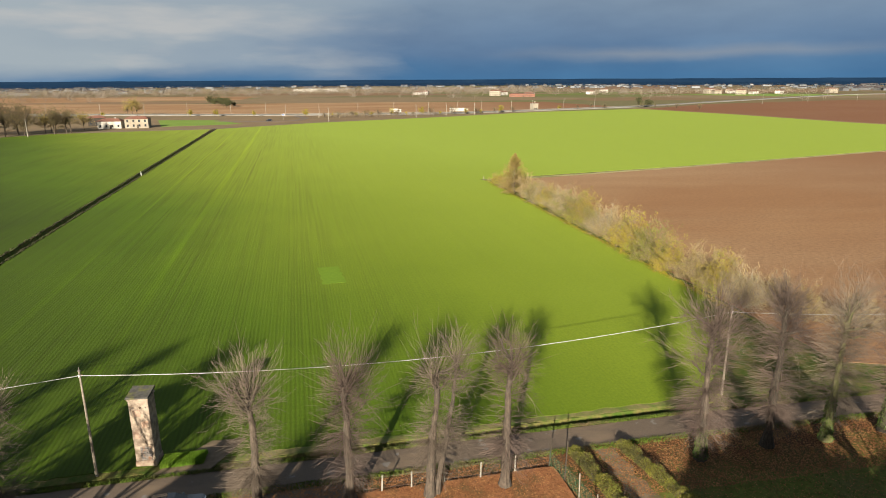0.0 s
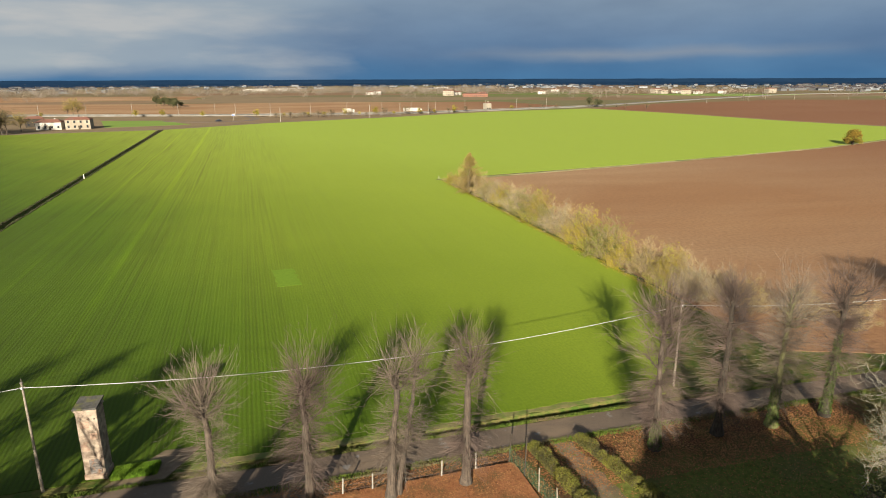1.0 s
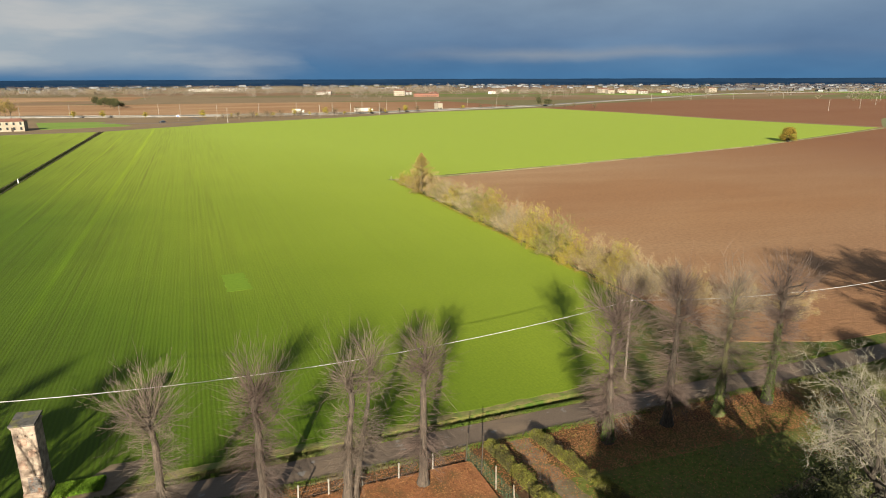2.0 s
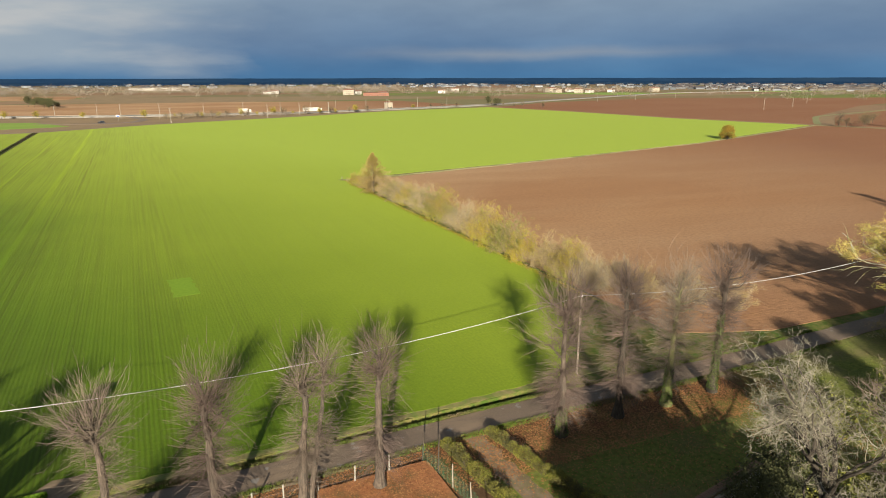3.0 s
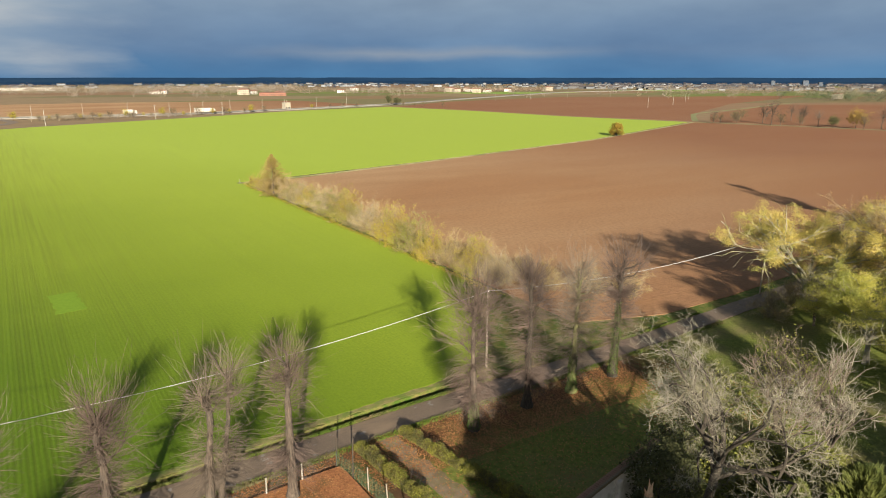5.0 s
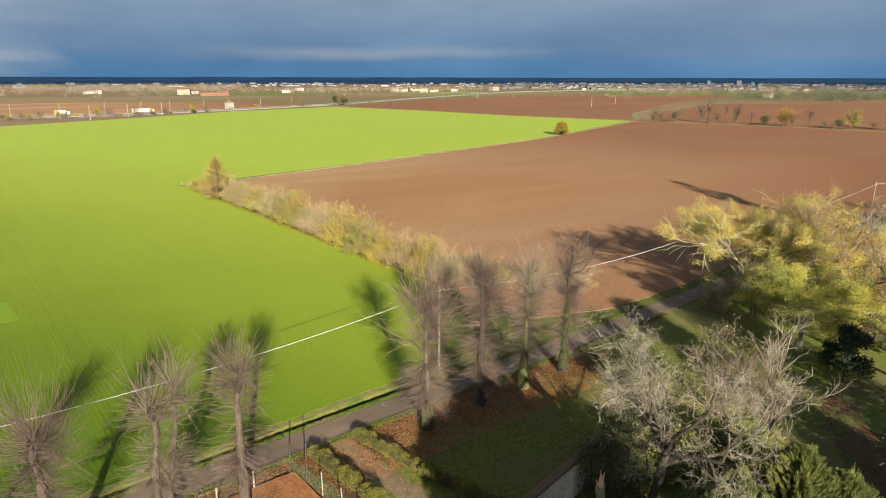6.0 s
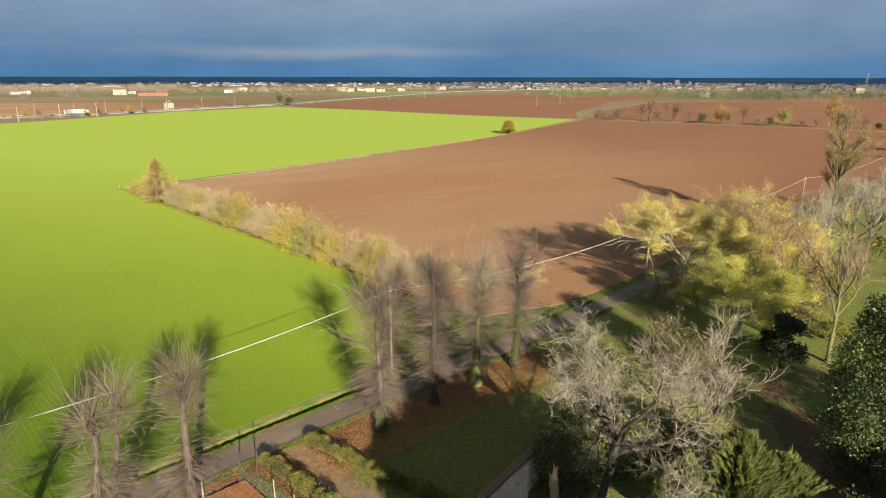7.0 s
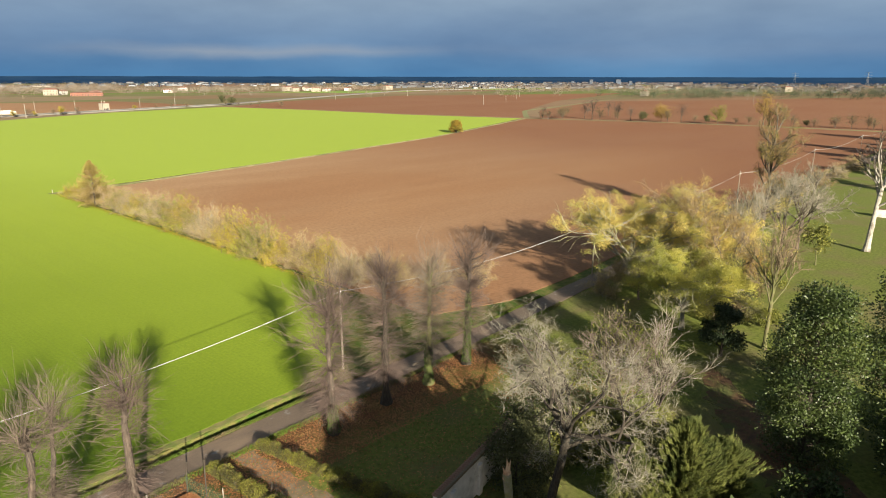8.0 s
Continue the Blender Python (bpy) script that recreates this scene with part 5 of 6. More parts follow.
def low_hedge(seed, a, b, h, w, label):
    rng = np.random.default_rng(seed)
    hedge = thing("low_hedge", label, "hedge", "garden hedges", "", (*a, 0.02))
    d = np.array([b[0] - a[0], b[1] - a[1]])
    ln = np.linalg.norm(d)
    n = 60
    s = rng.uniform(0, 1, n)
    O = np.c_[d[0] * s + rng.normal(size=n) * 0.15, d[1] * s, np.zeros(n)]
    D = unit(np.c_[rng.normal(size=(n, 2)) * 0.5, np.ones(n)])
    P, R = shoots(rng, O, D, rng.uniform(0.5, 1.0, n) * h, np.full(n, 0.02), 0.005, (0, 0, 0), 4, 0.06)
    S, T = forks(rng, P, 8, 0.6, 0.5, 0.006)
    part("crown", join(tubes(P, R, 3), tubes(S, T, 3)), BARK, hedge)
    m = int(ln * 1300)
    s = rng.uniform(-0.02, 1.02, m)
    e = unit(rng.normal(size=(m, 3)))
    bulge = 1 + 0.14 * np.sin(s * ln * 2.1 + seed) + 0.1 * np.sin(s * ln * 5)
    side = np.array([-d[1], d[0]]) / ln
    off = e[:, :1] * w / 2 * bulge[:, None] * rng.uniform(0.6, 1.05, (m, 1))
    c = np.c_[d[0] * s + side[0] * off[:, 0], d[1] * s + side[1] * off[:, 0], np.clip(h * 0.5 * bulge * (1 + e[:, 2] * rng.uniform(0.6, 1.0, m)), 0.05, None)]
    part("foliage", leaves(rng, c, 0.065, 0.1, 1.7), HEDGEGREEN, hedge)
    return hedge


HEDGEGREEN = surf("yellow_green_hedge_leaves", (0.085, 0.090, 0.016), (0.175, 0.165, 0.026), 0.8, (0.06, 0.055, 0.022), 0.7, bump=0, island=0.35, translucent=0.15)
low_hedge(111, (17.2, 38.6), (18.5, 30.4), 1.15, 1.2, "low yellow-green hedge along the garden path")
low_hedge(112, (21.1, 39.0), (22.6, 32.6), 1.0, 1.1, "low ragged yellow-green hedge along the garden path")
low_hedge(113, (22.8, 32.0), (24.8, 25.5), 1.0, 1.2, "low dark green hedge along the garden path")

WALLGREY = surf("grey_lime_render", (0.40, 0.385, 0.35), (0.54, 0.52, 0.48), 1.8, (0.25, 0.24, 0.20), 0.7, bump=0.5, depth=0.03)
TILE = surf("terracotta_tiles", (0.12, 0.070, 0.050), (0.19, 0.115, 0.08), 4.0, (0.10, 0.095, 0.06), 1.5, bump=0.4)
wall = thing("garden_wall", "grey rendered garden wall with terracotta coping tiles", "wall", "", "", (24.2, 22.9, 0), math.degrees(math.atan2(2.4, 10.2)))
part("render", block(5.2, 0, -0.05, 10.4, 0.42, 2.85, 0.03), WALLGREY, wall)
for k in range(3):
    part("buttress", block(1.6 + 3.4 * k, -0.3, -0.05, 0.5, 0.3, 2.4, 0.05), WALLGREY, wall)
tile_mesh = mesh("coping_tile", tube([(0, -0.27, 0), (0, 0.27, 0)], [0.13, 0.12], 8), TILE)
for k in range(46):
    o = part("coping_tile", tile_mesh, TILE, wall)
    o.location, o.rotation_euler = (0.12 + 0.226 * k, 0.0, 2.80 + 0.01 * math.sin(k * 2.1)), (0.02 * math.sin(k), 0, 0.05 * math.sin(k * 1.3))

FRESHWOOD = surf("torn_pale_wood", (0.50, 0.33, 0.20), (0.62, 0.46, 0.31), 6.0, (0.30, 0.13, 0.07), 2.0, stretch=(4, 4, 0.5), bump=0.6)
rng = np.random.default_rng(120)
snag = thing("broken_trunk", "broken dead trunk with torn pale wood at its tip", "tree", "", "", (25.9, 18.6, 0.02))
p, r = knobbly(rng, 5.6, 0.36, 0.24, 9, (0.012, 0.0))
part("trunk", tube(p, r, 10), LICHEN, snag)
spl = []
for k in range(9):
    a = k * 0.7
    o = p[-1] + np.array([0.16 * math.cos(a), 0.16 * math.sin(a), -0.35])
    ln = rng.uniform(0.5, 1.35)
    spl.append(tube([o, o + [0.02, 0.0, ln * 0.6], o + [rng.normal() * 0.05, rng.normal() * 0.05, ln]], [0.10, 0.07, 0.008], 5))
for s in spl:
    part("splinter", s, FRESHWOOD, snag, "torn pale splintered wood")


# ---- grass, clods, fallen leaves ----
def scatter(name, label, category, C, size, material, flat=0.0, long=1.6, lean=None, seed=1):
    rng = np.random.default_rng(seed)
    return tagged(new(name, mesh(name, leaves(rng, C, size, flat, long, lean), material)), label, category, "", "stuff")


rng = np.random.default_rng(7)
n = 26000
x = rng.uniform(-30, 64, n)
y = np.interp(x, [p[0] for p in ROAD], [p[1] for p in ROAD]) + np.where(rng.random(n) < 0.5, rng.uniform(1.3, 1.7, n), -rng.uniform(1.35, 2.1, n))
scatter("verge_grass", "rough yellow-green grass on the road's edges", "grass", np.c_[x, y, np.full(n, 0.12)], 0.045, GRASSBLADE, 0, 6.0, np.array([0, 0, 1.6]), 8)
n = 9000
x = rng.uniform(-13.2, -10.2, n)
y = 41.7 + rng.uniform(0, 1.5, n) + 0.06 * (x + 13)
WEED = surf("bright_weeds", (0.07, 0.15, 0.008), (0.13, 0.21, 0.018), 0.8, bump=0, island=0.3, coord="Position", translucent=0.2)
scatter("tall_grass", "tuft of bright green weeds beside the tower", "grass", np.c_[x, y, np.full(n, 0.2)], 0.07, WEED, 0, 5.0, np.array([0, 0, 1.4]), 9)
n = 30000
x = rng.uniform(-9, 46, n)
y = np.where(x < 15.5, rng.uniform(32.5, 38.6, n), rng.uniform(33, 39.4, n)) + 0.03 * (x - 10)
z = np.where((x < 15.2) & (y < 37.3 - 0.06 * (15 - x)), 0.245, 0.055)
scatter("fallen_leaves", "orange-brown fallen leaves under the limes", "leaves", np.c_[x, y, z], 0.10, LEAFLITTER, 0.92, 1.3, None, 10)
n = 5200
y = rng.uniform(62, 170, n)
x = 44.3 - SHEAR * (y - 103.7) - np.abs(rng.normal(size=n)) * 0.55 + 0.3
scatter("hedge_leaf_litter", "yellow fallen leaves along the hedge foot", "leaves", np.c_[x, y, np.full(n, 0.075)], 0.17, YELLOW, 0.9, 1.3, None, 12)


# ---- far trees, poles, houses ----
def far_tree(seed, name, label, at, h, w, material, n, size, bark=BARK, group=""):
    rng = np.random.default_rng(seed)
    tree = thing(name, label, "tree", group, "", at)
    part("trunk", tube(*knobbly(rng, h * 0.6, h * 0.022, h * 0.008, 6), 6), bark, tree)
    k = 28
    a = rng.uniform(0, 2 * math.pi, k)
    e = np.radians(rng.uniform(15, 80, k))
    D = np.stack([np.cos(a) * np.cos(e), np.sin(a) * np.cos(e), np.sin(e)], axis=1)
    O = np.c_[np.zeros((k, 2)), rng.uniform(0.2, 0.6, k) * h]
    L = np.minimum(w / 2 / np.maximum(np.cos(e), 0.25), (h - O[:, 2]) / np.maximum(np.sin(e), 0.2)) * rng.uniform(0.8, 1, k)
    P, R = shoots(rng, O, D, L, np.full(k, h * 0.007), 0.02, (0, 0, 0.05), 5, 0.05)
    S, T = forks(rng, P, 6, 0.5, 0.45, h * 0.0035, 0.3, rings=2)
    part("crown", join(tubes(P[:, ::2], R[:, ::2], 3), tubes(S, T, 3)), bark, tree)
    if n:
        i = rng.integers(0, len(S), n)
        c = S[i, rng.integers(0, 2, n)] + rng.normal(size=(n, 3)) * size * 1.2
        part("foliage", leaves(rng, c, size, 0.1), material, tree)
    return tree


AUT, BROWN = "far autumn tree with orange-yellow leaves", "far bare brown tree beside the lane"
far_rng = random.Random(9)
a1 = far_tree(201, "far_tree", AUT, (378.5, 188.5, 0), 9.5, 10, RUST, 6000, 0.22, group="far trees")
far_tree(202, "far_tree", "far tall orange-leaved tree at the field's end", (395, 133.5, 0), 17, 11, RUST, 6000, 0.22, group="far trees")
far_tree(203, "far_tree", "far olive-leaved tree at the field's end", (385.5, 156, 0), 9, 8, OLIVE, 2600, 0.24, group="far trees")
b1 = far_tree(204, "far_tree", "far bare grey tree at the field's end", (367, 231, 0), 14, 11, OLIVE, 0, 0.5, group="far trees")
c1 = far_tree(205, "far_shrub", "far bare brown scrub along the track", (352, 245, 0), 6, 7, BROWNLEAF, 700, 0.2, group="far scrub")
d1 = far_tree(206, "far_shrub", "far dark green scrub along the track", (371.5, 197, 0), 5.5, 5.5, DARKOLIVE, 2600, 0.22, group="far scrub")
e1 = far_tree(207, "far_tree", "far tree with thin yellow leaves behind the wheat", (-171, 550, 0), 12, 12, FADE, 3200, 0.26, group="far trees")
f1 = far_tree(208, "far_tree", BROWN, (-163, 357, 0), 14, 14, BROWNLEAF, 3600, 0.24, group="far trees")
g1 = far_tree(209, "far_shrub", "far yellow-leaved young tree along the highway", (-30, 500, 0), 5, 4.5, YELLOW, 1300, 0.22, group="highway trees")


def spread(source, spots, lo=0.7, hi=1.2):
    for x, y in spots:
        s = far_rng.uniform(lo, hi)
        o = copy_thing(source, pose(x, y, 0, 0, 0, far_rng.uniform(0, 360)))
        o.scale = (s, s, s * far_rng.uniform(0.85, 1.15))


spread(b1, [(355, 262), (372, 240), (384, 222), (395, 230), (410, 245), (398, 255), (376, 208), (384, 178), (400, 120)], 0.45, 0.85)
spread(c1, [(345, 250), (349, 258), (358, 248), (362, 222), (368, 214), (374, 182), (381, 168), (389, 147), (391, 140), (398, 118), (399, 108), (400, 98), (401, 90), (402, 80), (404, 70), (405, 62), (410, 100), (408, 84), (365, 252), (375, 262), (392, 268)], 0.6, 1.2)
spread(d1, [(383, 162), (399, 112)], 0.6, 0.9)
spread(f1, [(-166, 360), (-170, 362), (-184, 358), (-194, 356), (-198, 366), (-208, 356), (-219, 360), (-176, 374), (-163, 384), (-152, 376), (-172, 353), (-181, 350), (-154, 366), (-148, 372), (-190, 346), (-168, 368), (-178, 366), (-200, 345), (-212, 340), (-187, 362), (-158, 378), (-225, 345)], 0.7, 1.1)
spread(e1, [(-161, 372), (-176, 343), (-166, 545), (-178, 560), (-150, 395), (-196, 352), (-205, 360)], 0.6, 0.9)
spread(g1, [(-230, 548), (-190, 540), (-120, 525), (-100, 520), (-70, 512), (-10, 498), (8, 500), (20, 496), (36, 502), (48, 506), (60, 503), (75, 506), (96, 508), (110, 515), (128, 520), (190, 553)], 0.5, 1.0)
spread(c1, [(-5, 480), (5, 486), (15, 478), (25, 488), (40, 490), (52, 494), (66, 496), (84, 500), (105, 510), (122, 515), (140, 526), (210, 560), (225, 566), (240, 570), (282, 580), (288, 566), (292, 550), (296, 540), (306, 520), (-15, 476)], 0.5, 1.0)
spread(d1, [(283, 590), (290, 584), (300, 600), (-120, 700), (-130, 716), (-142, 735), (-150, 750), (-128, 728), (-136, 742), (-122, 690), (-145, 768), (-118, 708)], 1.0, 1.7)


def far_woods(seed, label, spots, h, w, material, per=120, name="far_woods"):
    """Many small tree crowns, far away: clumps with gaps."""
    rng = np.random.default_rng(seed)
    spots = np.array(spots)
    n = len(spots)
    i = np.repeat(np.arange(n), per)
    size = rng.uniform(0.6, 1.2, n)[i]
    d = rng.normal(size=(n * per, 3)) * np.array([w / 3.2, w / 3.2, h / 4.2]) * size[:, None]
    c = np.c_[spots[i], size * h * 0.52] + d
    c[:, 2] = np.clip(c[:, 2], 0.6, None)
    s = w * 0.05
    stems = np.stack([np.c_[spots, np.zeros(n)], np.c_[spots, np.full(n, h * 0.5)]], axis=1)
    shape = join(leaves(rng, c, s, 0.0, 1.5), tubes(stems, np.full((n, 2), 0.2), 3))
    return tagged(new(name, mesh(name, shape, material)), label, "woods", "", "stuff")


GREYWOOD = surf("grey_brown_winter_wood", (0.115, 0.097, 0.078), (0.175, 0.15, 0.122), 0.05, (0.14, 0.112, 0.07), 0.02, bump=0, island=0.12, coord="Position")
MIXWOOD = surf("mixed_park_wood", (0.085, 0.078, 0.045), (0.14, 0.125, 0.08), 0.06, (0.036, 0.048, 0.026), 0.012, bump=0, island=0.15, coord="Position", amount=0.44)
# aerial haze is mixed into this wood's colour as blue
HAZEWOOD = surf("haze_tinted_wood", (0.011, 0.025, 0.050), (0.022, 0.040, 0.064), 0.02, bump=0, island=0.3, coord="Position", spec=0.0)
rng = np.random.default_rng(77)


def belt(n, a0, a1, r0, r1):
    a, r = np.radians(rng.uniform(a0, a1, n)), rng.uniform(r0, r1, n)
    return np.c_[r * np.sin(a), r * np.cos(a)]


far_woods(301, "far grey-brown belt of bare winter woods", belt(620, -42, 18, 1150, 1650), 12, 16, GREYWOOD, 190)
far_woods(302, "far grey-brown thickets among the fields", belt(170, -40, 75, 900, 1600), 9, 13, GREYWOOD)
far_woods(303, "far mixed wood of the park on the plain", np.c_[rng.uniform(800, 1060, 150), rng.uniform(330, 520, 150)], 13, 14, MIXWOOD)
far_woods(304, "far mixed wood of the park on the plain", np.c_[rng.uniform(900, 1300, 120), rng.uniform(170, 340, 120)], 13, 13, MIXWOOD)
far_woods(305, "far tree belts tinted with blue haze before the horizon", belt(900, -45, 88, 1700, 2700), 11, 20, HAZEWOOD, 70)
far_woods(306, "far winter trees round the farms", np.c_[rng.uniform(420, 900, 150), rng.uniform(1040, 1200, 150)], 11, 11, GREYWOOD)
far_woods(307, "far winter trees in the eastern plain", belt(260, 48, 86, 1100, 1700), 12, 14, GREYWOOD)
far_woods(308, "scrub along the lane behind the wheat", np.c_[np.r_[rng.uniform(-300, -180, 60), rng.uniform(-20, 80, 80)], np.r_[rng.uniform(330, 520, 60), rng.uniform(455, 475, 80) + np.linspace(0, 30, 80)]][:140] + np.array([0, 22]), 3.2, 5, GREYWOOD)

WHITEWALL = surf("white_render", (0.36, 0.345, 0.315), (0.46, 0.445, 0.41), 0.6, (0.30, 0.28, 0.24), 0.2, bump=0.1)
CREAMWALL = surf("cream_render", (0.21, 0.185, 0.145), (0.29, 0.26, 0.205), 0.6, (0.22, 0.19, 0.145), 0.2, bump=0.1)
REDROOF = surf("red_clay_roof", (0.14, 0.062, 0.043), (0.20, 0.095, 0.065), 1.0, (0.16, 0.09, 0.07), 0.3, bump=0.3)


def house(name, label, at, turn, L, W, h, storeys, wall_mat, roof_mat, rise=1.6, category="house", group="far houses"):
    o = thing(name, label, category, group, "", at, turn)
    part("wall", block(0, 0, -0.1, L, W, h + 0.1), wall_mat, o)
    e = 0.45
    v = [(-L / 2 - e, -W / 2 - e, h), (L / 2 + e, -W / 2 - e, h), (L / 2 + e, W / 2 + e, h), (-L / 2 - e, W / 2 + e, h), (-L / 2 + W * 0.25, 0, h + rise), (L / 2 - W * 0.25, 0, h + rise)]
    roof = part("roof", (v, [[0, 1, 5, 4], [2, 3, 4, 5], [1, 2, 5], [3, 0, 4], [3, 2, 1, 0]]), roof_mat, o)
    part("chimney", block(L * 0.18, W * 0.12, h + rise * 0.3, 0.7, 0.6, 1.5, 0.03), wall_mat, roof)
    n = max(2, int(L / 3.2))
    for s in range(storeys):
        for k in range(n):
            x = -L / 2 + L * (k + 0.5) / n
            hole = block(x, -W / 2 - 0.02, 0.9 + s * h / storeys, 1.0, 0.1, 1.35)
            win = part("window", hole, GLASS, o)
            part("sill", block(x, -W / 2 - 0.1, 0.82 + s * h / storeys, 1.2, 0.2, 0.08), CONCRETE, win)
    part("door", block(L * 0.05, -W / 2 - 0.03, 0, 1.1, 0.08, 2.1), DARKBARK, o)
    return o


house("farmhouse", "white farmhouse with a low red hipped roof behind the wheat", (-139, 407, 0), 5, 13, 9, 4.2, 1, WHITEWALL, REDROOF)
house("farmhouse", "cream two-storey farmhouse with tall windows and a red roof", (-124.0, 408, 0), 5, 13, 9, 5.4, 2, CREAMWALL, REDROOF, 1.5)
house("barn", "dark open barn beside the farmhouse", (-156, 432, 0), 20, 10, 8, 5, 1, DARKBARK, REDROOF, 1.4, "barn")
house("hut", "small pale square hut with a flat roof by the far lane", (166.8, 553, 0), 15, 5.6, 5.0, 6.4, 1, CREAMWALL, REDROOF, 0.5, "hut")
base = [house("far_house", "far white house on the plain", (434, 1103, 0), -20, 15, 9, 5, 2, WHITEWALL, REDROOF), house("far_house", "far cream house with a red roof on the plain", (660, 1000, 0), -35, 16, 11, 7, 2, CREAMWALL, REDROOF),
        house("warehouse", "far long white warehouse on the plain", (-60, 1620, 0), 0, 130, 40, 5.5, 1, WHITEWALL, WHITEWALL, 0.8, "warehouse", "far warehouses"),
        house("warehouse", "far long red shed on the plain", (276, 985, 0), -18, 40, 13, 4.5, 1, REDROOF, REDROOF, 1.0, "warehouse", "far warehouses")]


def settle(source, spots, turn=0.0, lo=0.8, hi=1.2):
    for x, y in spots:
        s = far_rng.uniform(lo, hi)
        copy_thing(source, pose(x, y, 0, 0, 0, turn + far_rng.uniform(-35, 35))).scale = (s, s, s)


settle(base[0], [(300, 1030), (270, 1090), (520, 1250), (130, 1180), (145, 1195), (700, 1090), (690, 1010), (760, 1040), (1320, 700)])
settle(base[1], [(650, 1080), (720, 1130), (640, 1040), (250, 1060), (900, 480), (1260, 600), (1340, 420), (870, 1050)])


def far_town(seed, label, belts):
    """Small far houses, too many to count."""
    r = random.Random(seed)
    walls, roofs = [], []
    for a0, a1, r0, r1, n in belts:
        for k in range(n):
            a, d = radians(r.uniform(a0, a1)), r.uniform(r0, r1)
            L, W, h = r.choice((9, 10, 11, 12, 14, 17, 26)) * r.uniform(0.8, 1.2), r.uniform(8, 12), r.uniform(3.0, 6.0)
            m = pose(d * math.sin(a), d * math.cos(a), 0, 0, 0, r.uniform(-40, 40) - math.degrees(a))
            walls.append(moved(block(0, 0, -0.1, L, W, h), m))
            v = [(-L / 2 - 0.4, -W / 2 - 0.4, h - 0.1), (L / 2 + 0.4, -W / 2 - 0.4, h - 0.1), (L / 2 + 0.4, W / 2 + 0.4, h - 0.1), (-L / 2 - 0.4, W / 2 + 0.4, h - 0.1), (-L / 2 + 2, 0, h + 1.8), (L / 2 - 2, 0, h + 1.8)]
            roofs.append(moved((np.array(v), [[0, 1, 5, 4], [2, 3, 4, 5], [1, 2, 5], [3, 0, 4]]), m))
    half = len(walls) // 2
    return tagged(new("far_town", mesh("far_town", [join(*walls[:half]), join(*walls[half:]), join(*roofs)], HAZEWHITE, HAZECREAM, HAZEROOF)), label, "town", "", "stuff")


# wall and roof colours dulled towards blue to carry the distance haze
HAZEWHITE = surf("hazy_white_walls", (0.11, 0.125, 0.14), (0.21, 0.22, 0.23), 0.02, bump=0, coord="Position", island=0.3)
HAZECREAM = surf("hazy_cream_walls", (0.065, 0.07, 0.078), (0.115, 0.112, 0.11), 0.02, bump=0, coord="Position", island=0.3)
HAZEROOF = surf("hazy_red_roofs", (0.050, 0.046, 0.050), (0.085, 0.066, 0.062), 0.02, bump=0, coord="Position", island=0.3)
far_town(61, "far scattered white and cream houses, haze-tinted, on the plain", ((-42, -14, 1500, 2600, 260), (-14, 40, 1750, 2700, 130), (40, 64, 1500, 2800, 330), (64, 88, 1300, 2800, 360)))
settle(base[2], [(420, 1900), (1600, 1500)], -20, 0.4, 0.6)
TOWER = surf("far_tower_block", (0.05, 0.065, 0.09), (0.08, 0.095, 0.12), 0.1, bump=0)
for x, y, w, h in ((1938, 1240, 11, 17), (1985, 1163, 15, 18), (1990, 1120, 10, 13), (1900, 1290, 10, 12)):
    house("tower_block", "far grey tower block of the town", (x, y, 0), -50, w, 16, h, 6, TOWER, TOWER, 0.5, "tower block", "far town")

lamp = thing("lamp_post", "slim pale lamp post along the highway", "lamp post", "far posts", "", (-196, 552, 0))
part("post", tube([(0, 0, 0), (0, 0, 9.5)], [0.16, 0.1], 6), CONCRETE, lamp)
part("arm", tube([(0, 0, 9.5), (0, -1.4, 9.9)], [0.07, 0.05], 5), CONCRETE, lamp)
part("head", block(0, -1.7, 9.83, 0.3, 0.8, 0.12, 0.02), CONCRETE, lamp)
for x, y in [(-160, 544), (-125, 536), (-90, 528), (-62, 520), (-45, 500), (-20, 506), (10, 505), (38, 504), (66, 508), (90, 510), (112, 520), (140, 530), (196, 558), (230, 570), (-240, 560), (450, 640), (520, 660), (600, 680), (690, 690), (470, 420), (540, 450), (620, 500), (700, 560), (820, 300), (700, 250), (1000, 250)]:
    copy_thing(lamp, pose(x, y, 0, 0, 0, far_rng.uniform(-20, 20)))
white = thing("utility_pole", "far white concrete utility pole by the lane", "pole", "far posts", "", (-159.5, 348.7, 0))
part("post", tube([(0, 0, 0), (0, 0, 9.0)], [0.22, 0.14], 8), CONCRETE, white)
part("crossarm", block(0, 0, 9.0, 1.6, 0.14, 0.14), RUSTIRON, white)
for x, y in [(-11, 438), (52, 470), (78, 492), (102, 500), (163, 545)]:
    copy_thing(white, pose(x, y, 0))
rail = thing("guard_rail", "long grey steel guard rail along the highway", "guard rail", "", "", (0, 0, 0))
gl = [(-400, 592), (-216, 556), (-50, 518), (86, 511), (163, 539), (285, 590)]
part("rail", tubes(np.array([[(x, y, 1.6) for x, y in gl]]), np.full((1, 6), 0.16), 4), CONCRETE, rail)
for (x0, y0), (x1, y1) in zip(gl, gl[1:]):
    for k in range(6):
        part("post", block(x0 + (x1 - x0) * k / 6, y0 + (y1 - y0) * k / 6, 0.3, 0.14, 0.14, 1.3), CONCRETE, rail)
marker = thing("marker_post", "pale marker post at the hedge's end", "post", "", "", (38.9, 171.4, 0))
part("post", block(0, 0, 0, 0.11, 0.11, 1.0, 0.02), CONCRETE, marker)
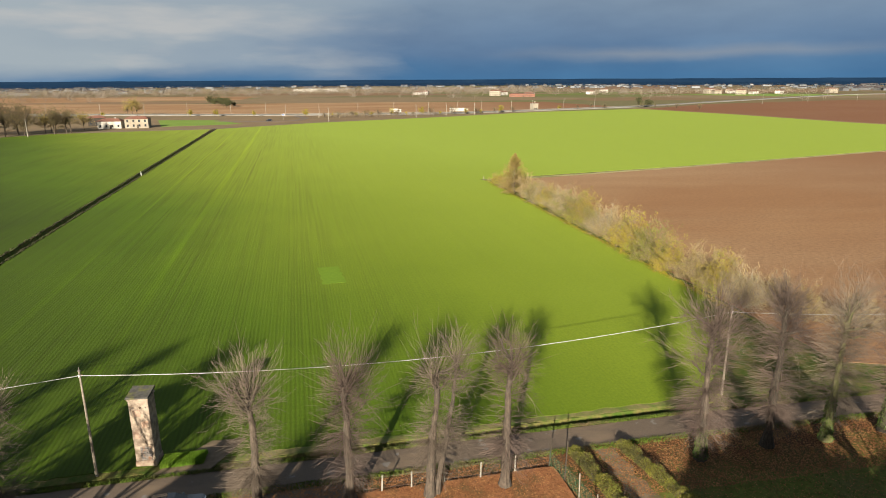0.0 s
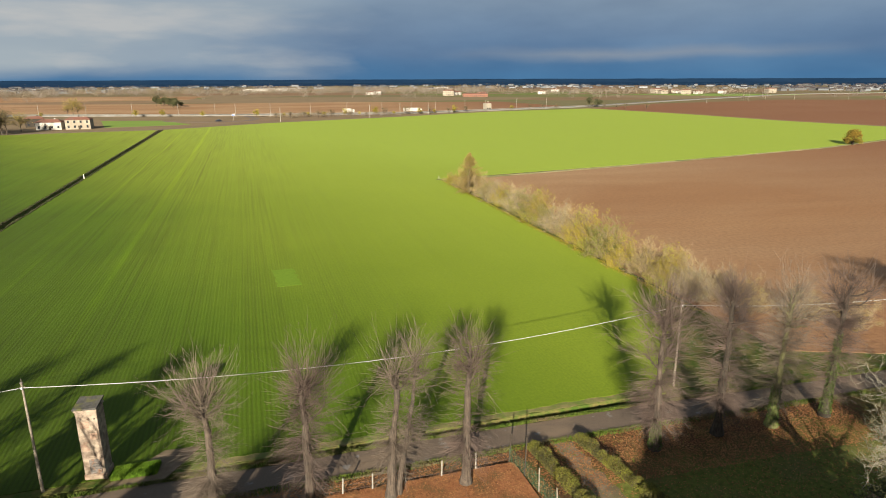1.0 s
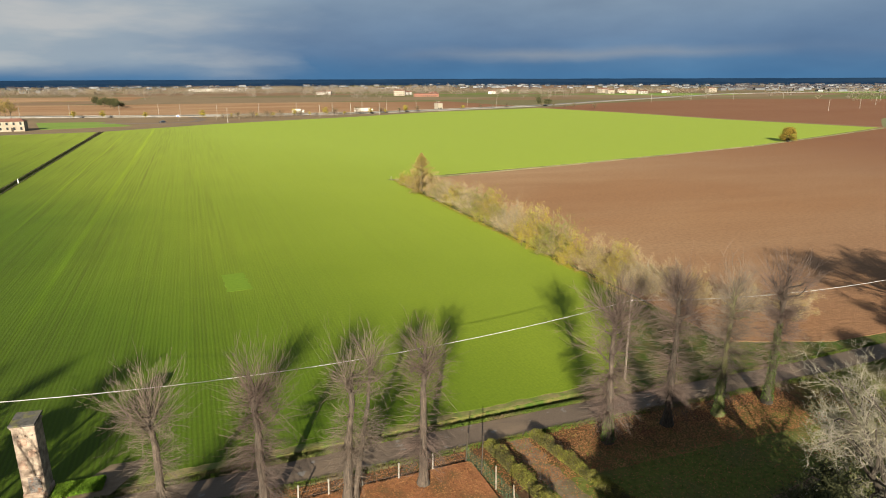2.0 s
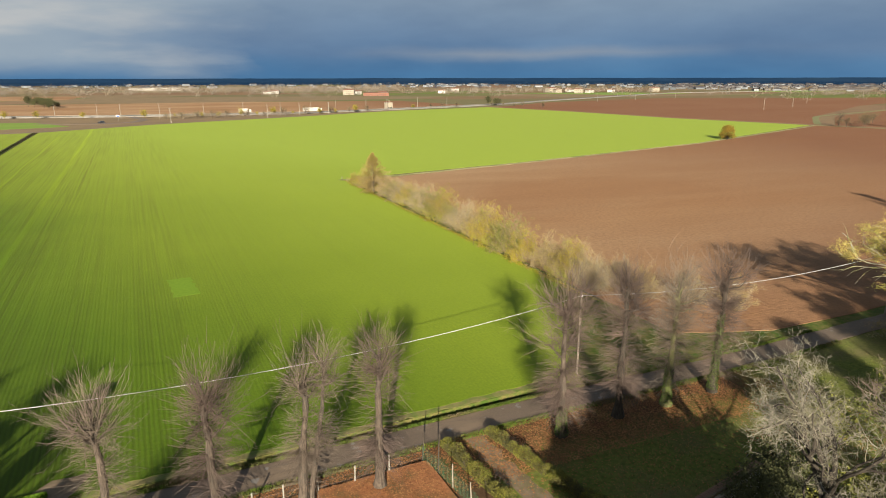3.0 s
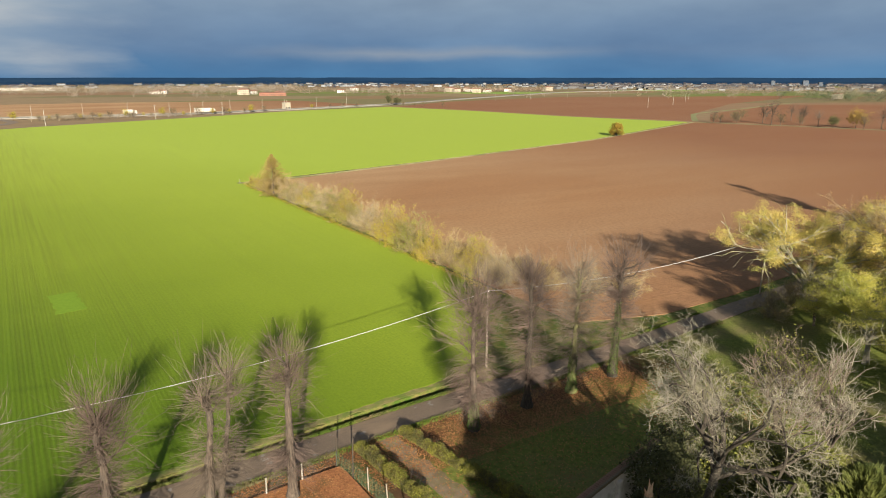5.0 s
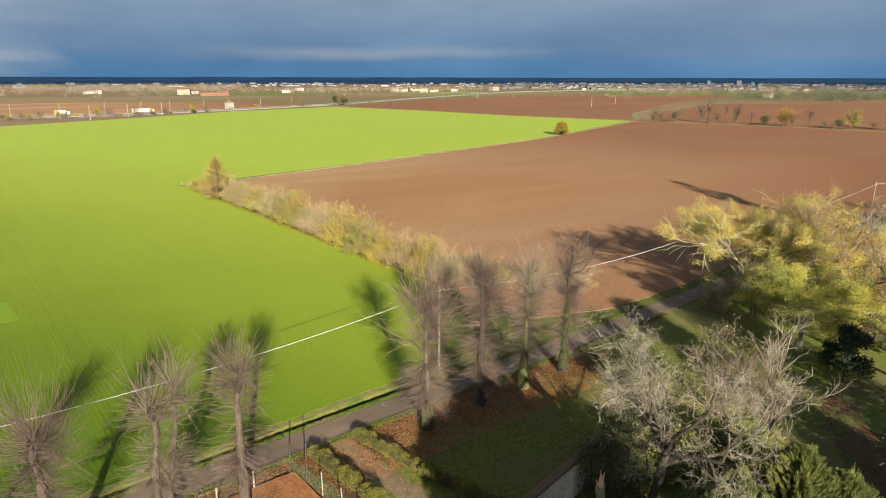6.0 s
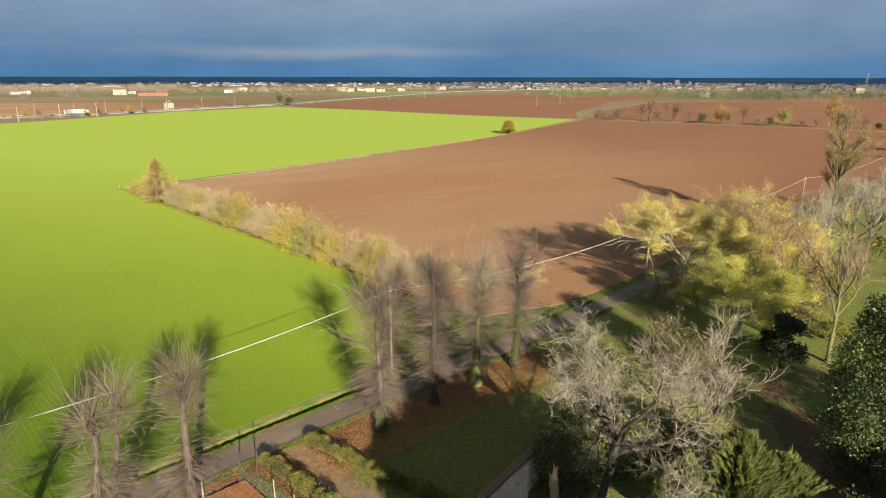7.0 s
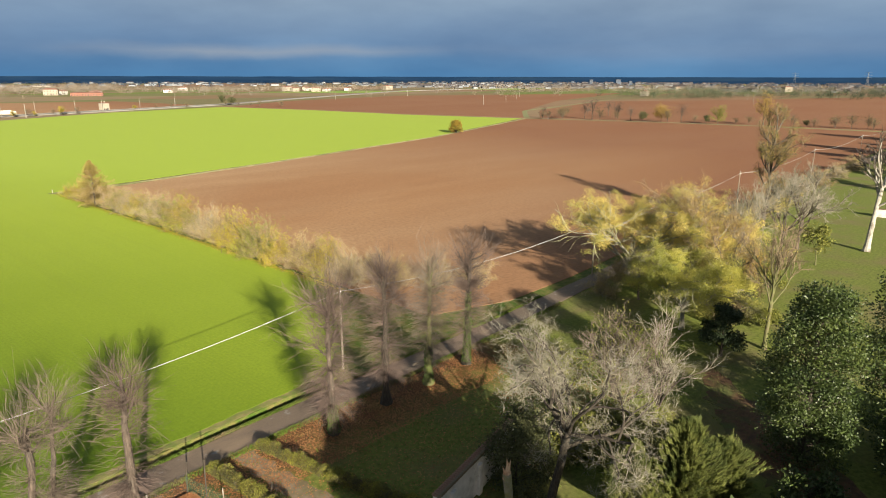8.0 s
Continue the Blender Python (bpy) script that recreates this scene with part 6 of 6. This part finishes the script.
marker2 = thing("marker_post", "pale stake beside the field ditch", "post", "", "", (skew(-53, 196), 196, 0))
part("post", block(0, 0, 0, 0.18, 0.18, 1.4, 0.02), PORCELAIN, marker2)
parkwall = thing("park_wall", "low pale park wall behind the lawn", "wall", "", "", (152, 22.5, 0), 100)
part("render", block(0, 0, -0.1, 9, 0.4, 1.7, 0.03), WALLGREY, parkwall)
part("coping", block(0, 0, 1.6, 9.3, 0.6, 0.14, 0.02), TILE, parkwall)
# tall trees further along the park; their long shadows lie on the ploughland
dense = rounded(211, "park_tree", "tall dense park tree beyond the lawn", (182, 6, 0), 17, 9, 0.35, OLIVE, 3500, 0.5, 24, group="tall park trees")
for x, y in ((206, 10), (232, 12), (247, 8), (262, 14), (284, 12), (300, 18), (322, 16)):
    copy_thing(dense, pose(x, y, 0, 0, 0, far_rng.uniform(0, 360)))
# rims of the field ditch
rng = np.random.default_rng(31)
n = 7000
y = rng.uniform(66, 384, n)
side = np.where(rng.random(n) < 0.5, -0.95, 0.95) + 0.16 * rng.normal(size=n)
scatter("ditch_rim_clods", "dark clods and dry weeds on the ditch rims", "soil", np.c_[-54.0 + side - SHEAR * (y - 103.7), y, 0.06 + 0.12 * rng.random(n)], 0.3, MUDDITCH, 0.2, 1.2, None, 32)
n = 9000
x = rng.uniform(19, 52, n)
y = rng.uniform(23, 37.5, n)
scatter("lawn_leaves", "brown fallen leaves scattered over the shaded lawn", "leaves", np.c_[x, y, np.full(n, 0.06)], 0.09, LEAFLITTER, 0.92, 1.3, None, 33)
n = 9000
x = rng.uniform(17, 64, n)
y = rng.uniform(10, 40, n)
scatter("lawn_grass", "uneven tufts of grass on the park lawn", "grass", np.c_[x, y, np.full(n, 0.1)], 0.05, GRASSBLADE, 0, 4.0, np.array([0, 0, 1.2]), 34)


def truck(at, turn, length, label):
    t = thing("truck", label, "truck", "far traffic", "", at, turn)
    part("cargo_box", block(0.8, 0, 1.0, length, 2.5, 2.7, 0.05), WHITEWALL, t)
    cab = part("cab", block(-length / 2 - 0.6, 0, 0.7, 2.0, 2.4, 2.3, 0.15), WHITEWALL, t)
    part("windscreen", block(-length / 2 - 1.6, 0, 1.8, 0.06, 2.0, 0.9, 0.02), GLASS, cab)
    for x in (-length / 2 - 0.6, length / 2 - 1.5, length / 2 - 0.2):
        for s in (-1, 1):
            part("wheel", tube([(x, s * 1.0, 0.5), (x, s * 1.25, 0.5)], [0.5, 0.5], 12), RUBBER, t)


truck((92, 517, 0.9), 190, 13, "white articulated truck on the highway")
truck((40, 519, 0.9), 182, 7, "small white truck on the highway")
o = hatchback((-52, 452, 0.08), 20)
tagged(o, "dark car on the far slip road", "car", "far traffic")
sign = thing("road_sign", "blue and white road sign at the far junction", "sign", "", "", (-44, 470, 0))
part("post", tube([(0, 0, 0), (0, 0, 4.5)], [0.1, 0.08], 6), CONCRETE, sign)
part("board", block(0, -0.12, 2.8, 1.9, 0.08, 1.3, 0.02), PORCELAIN, sign, "white board")
part("panel", block(0, -0.18, 2.9, 1.6, 0.05, 0.9, 0.01), surf("blue_sign", (0.03, 0.08, 0.25), (0.04, 0.1, 0.3), 2, bump=0), sign, "blue panel")


def pylon(at, h, turn):
    p = thing("power_pylon", "far pale lattice power pylon on the horizon", "pylon", "far pylons", "", at, turn)
    for sx in (-1, 1):
        for sy in (-1, 1):
            part("leg", tube([(sx * 4, sy * 4, 0), (sx * 1.3, sy * 1.3, h * 0.6), (sx * 0.4, sy * 0.4, h)], [0.2, 0.16, 0.14], 5), HAZEWHITE, p)
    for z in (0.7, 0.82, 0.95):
        part("crossarm", tube([(-8, 0, h * z), (0, 0, h * z + 1), (8, 0, h * z)], [0.12, 0.22, 0.12], 5), HAZEWHITE, p)
    for k in range(6):
        z0, z1 = h * k / 8, h * (k + 1) / 8
        a, b = 4 - 2.7 * k / 5.0, 4 - 2.7 * (k + 1) / 5.0
        part("brace", tube([(-a, -a, z0), (b, -b, z1)], [0.08, 0.08], 4), HAZEWHITE, p)
        part("brace", tube([(a, -a, z0), (-b, -b, z1)], [0.08, 0.08], 4), HAZEWHITE, p)


pylon((1565, 340, 0), 37, 80)
pylon((1700, 520, 0), 37, 80)
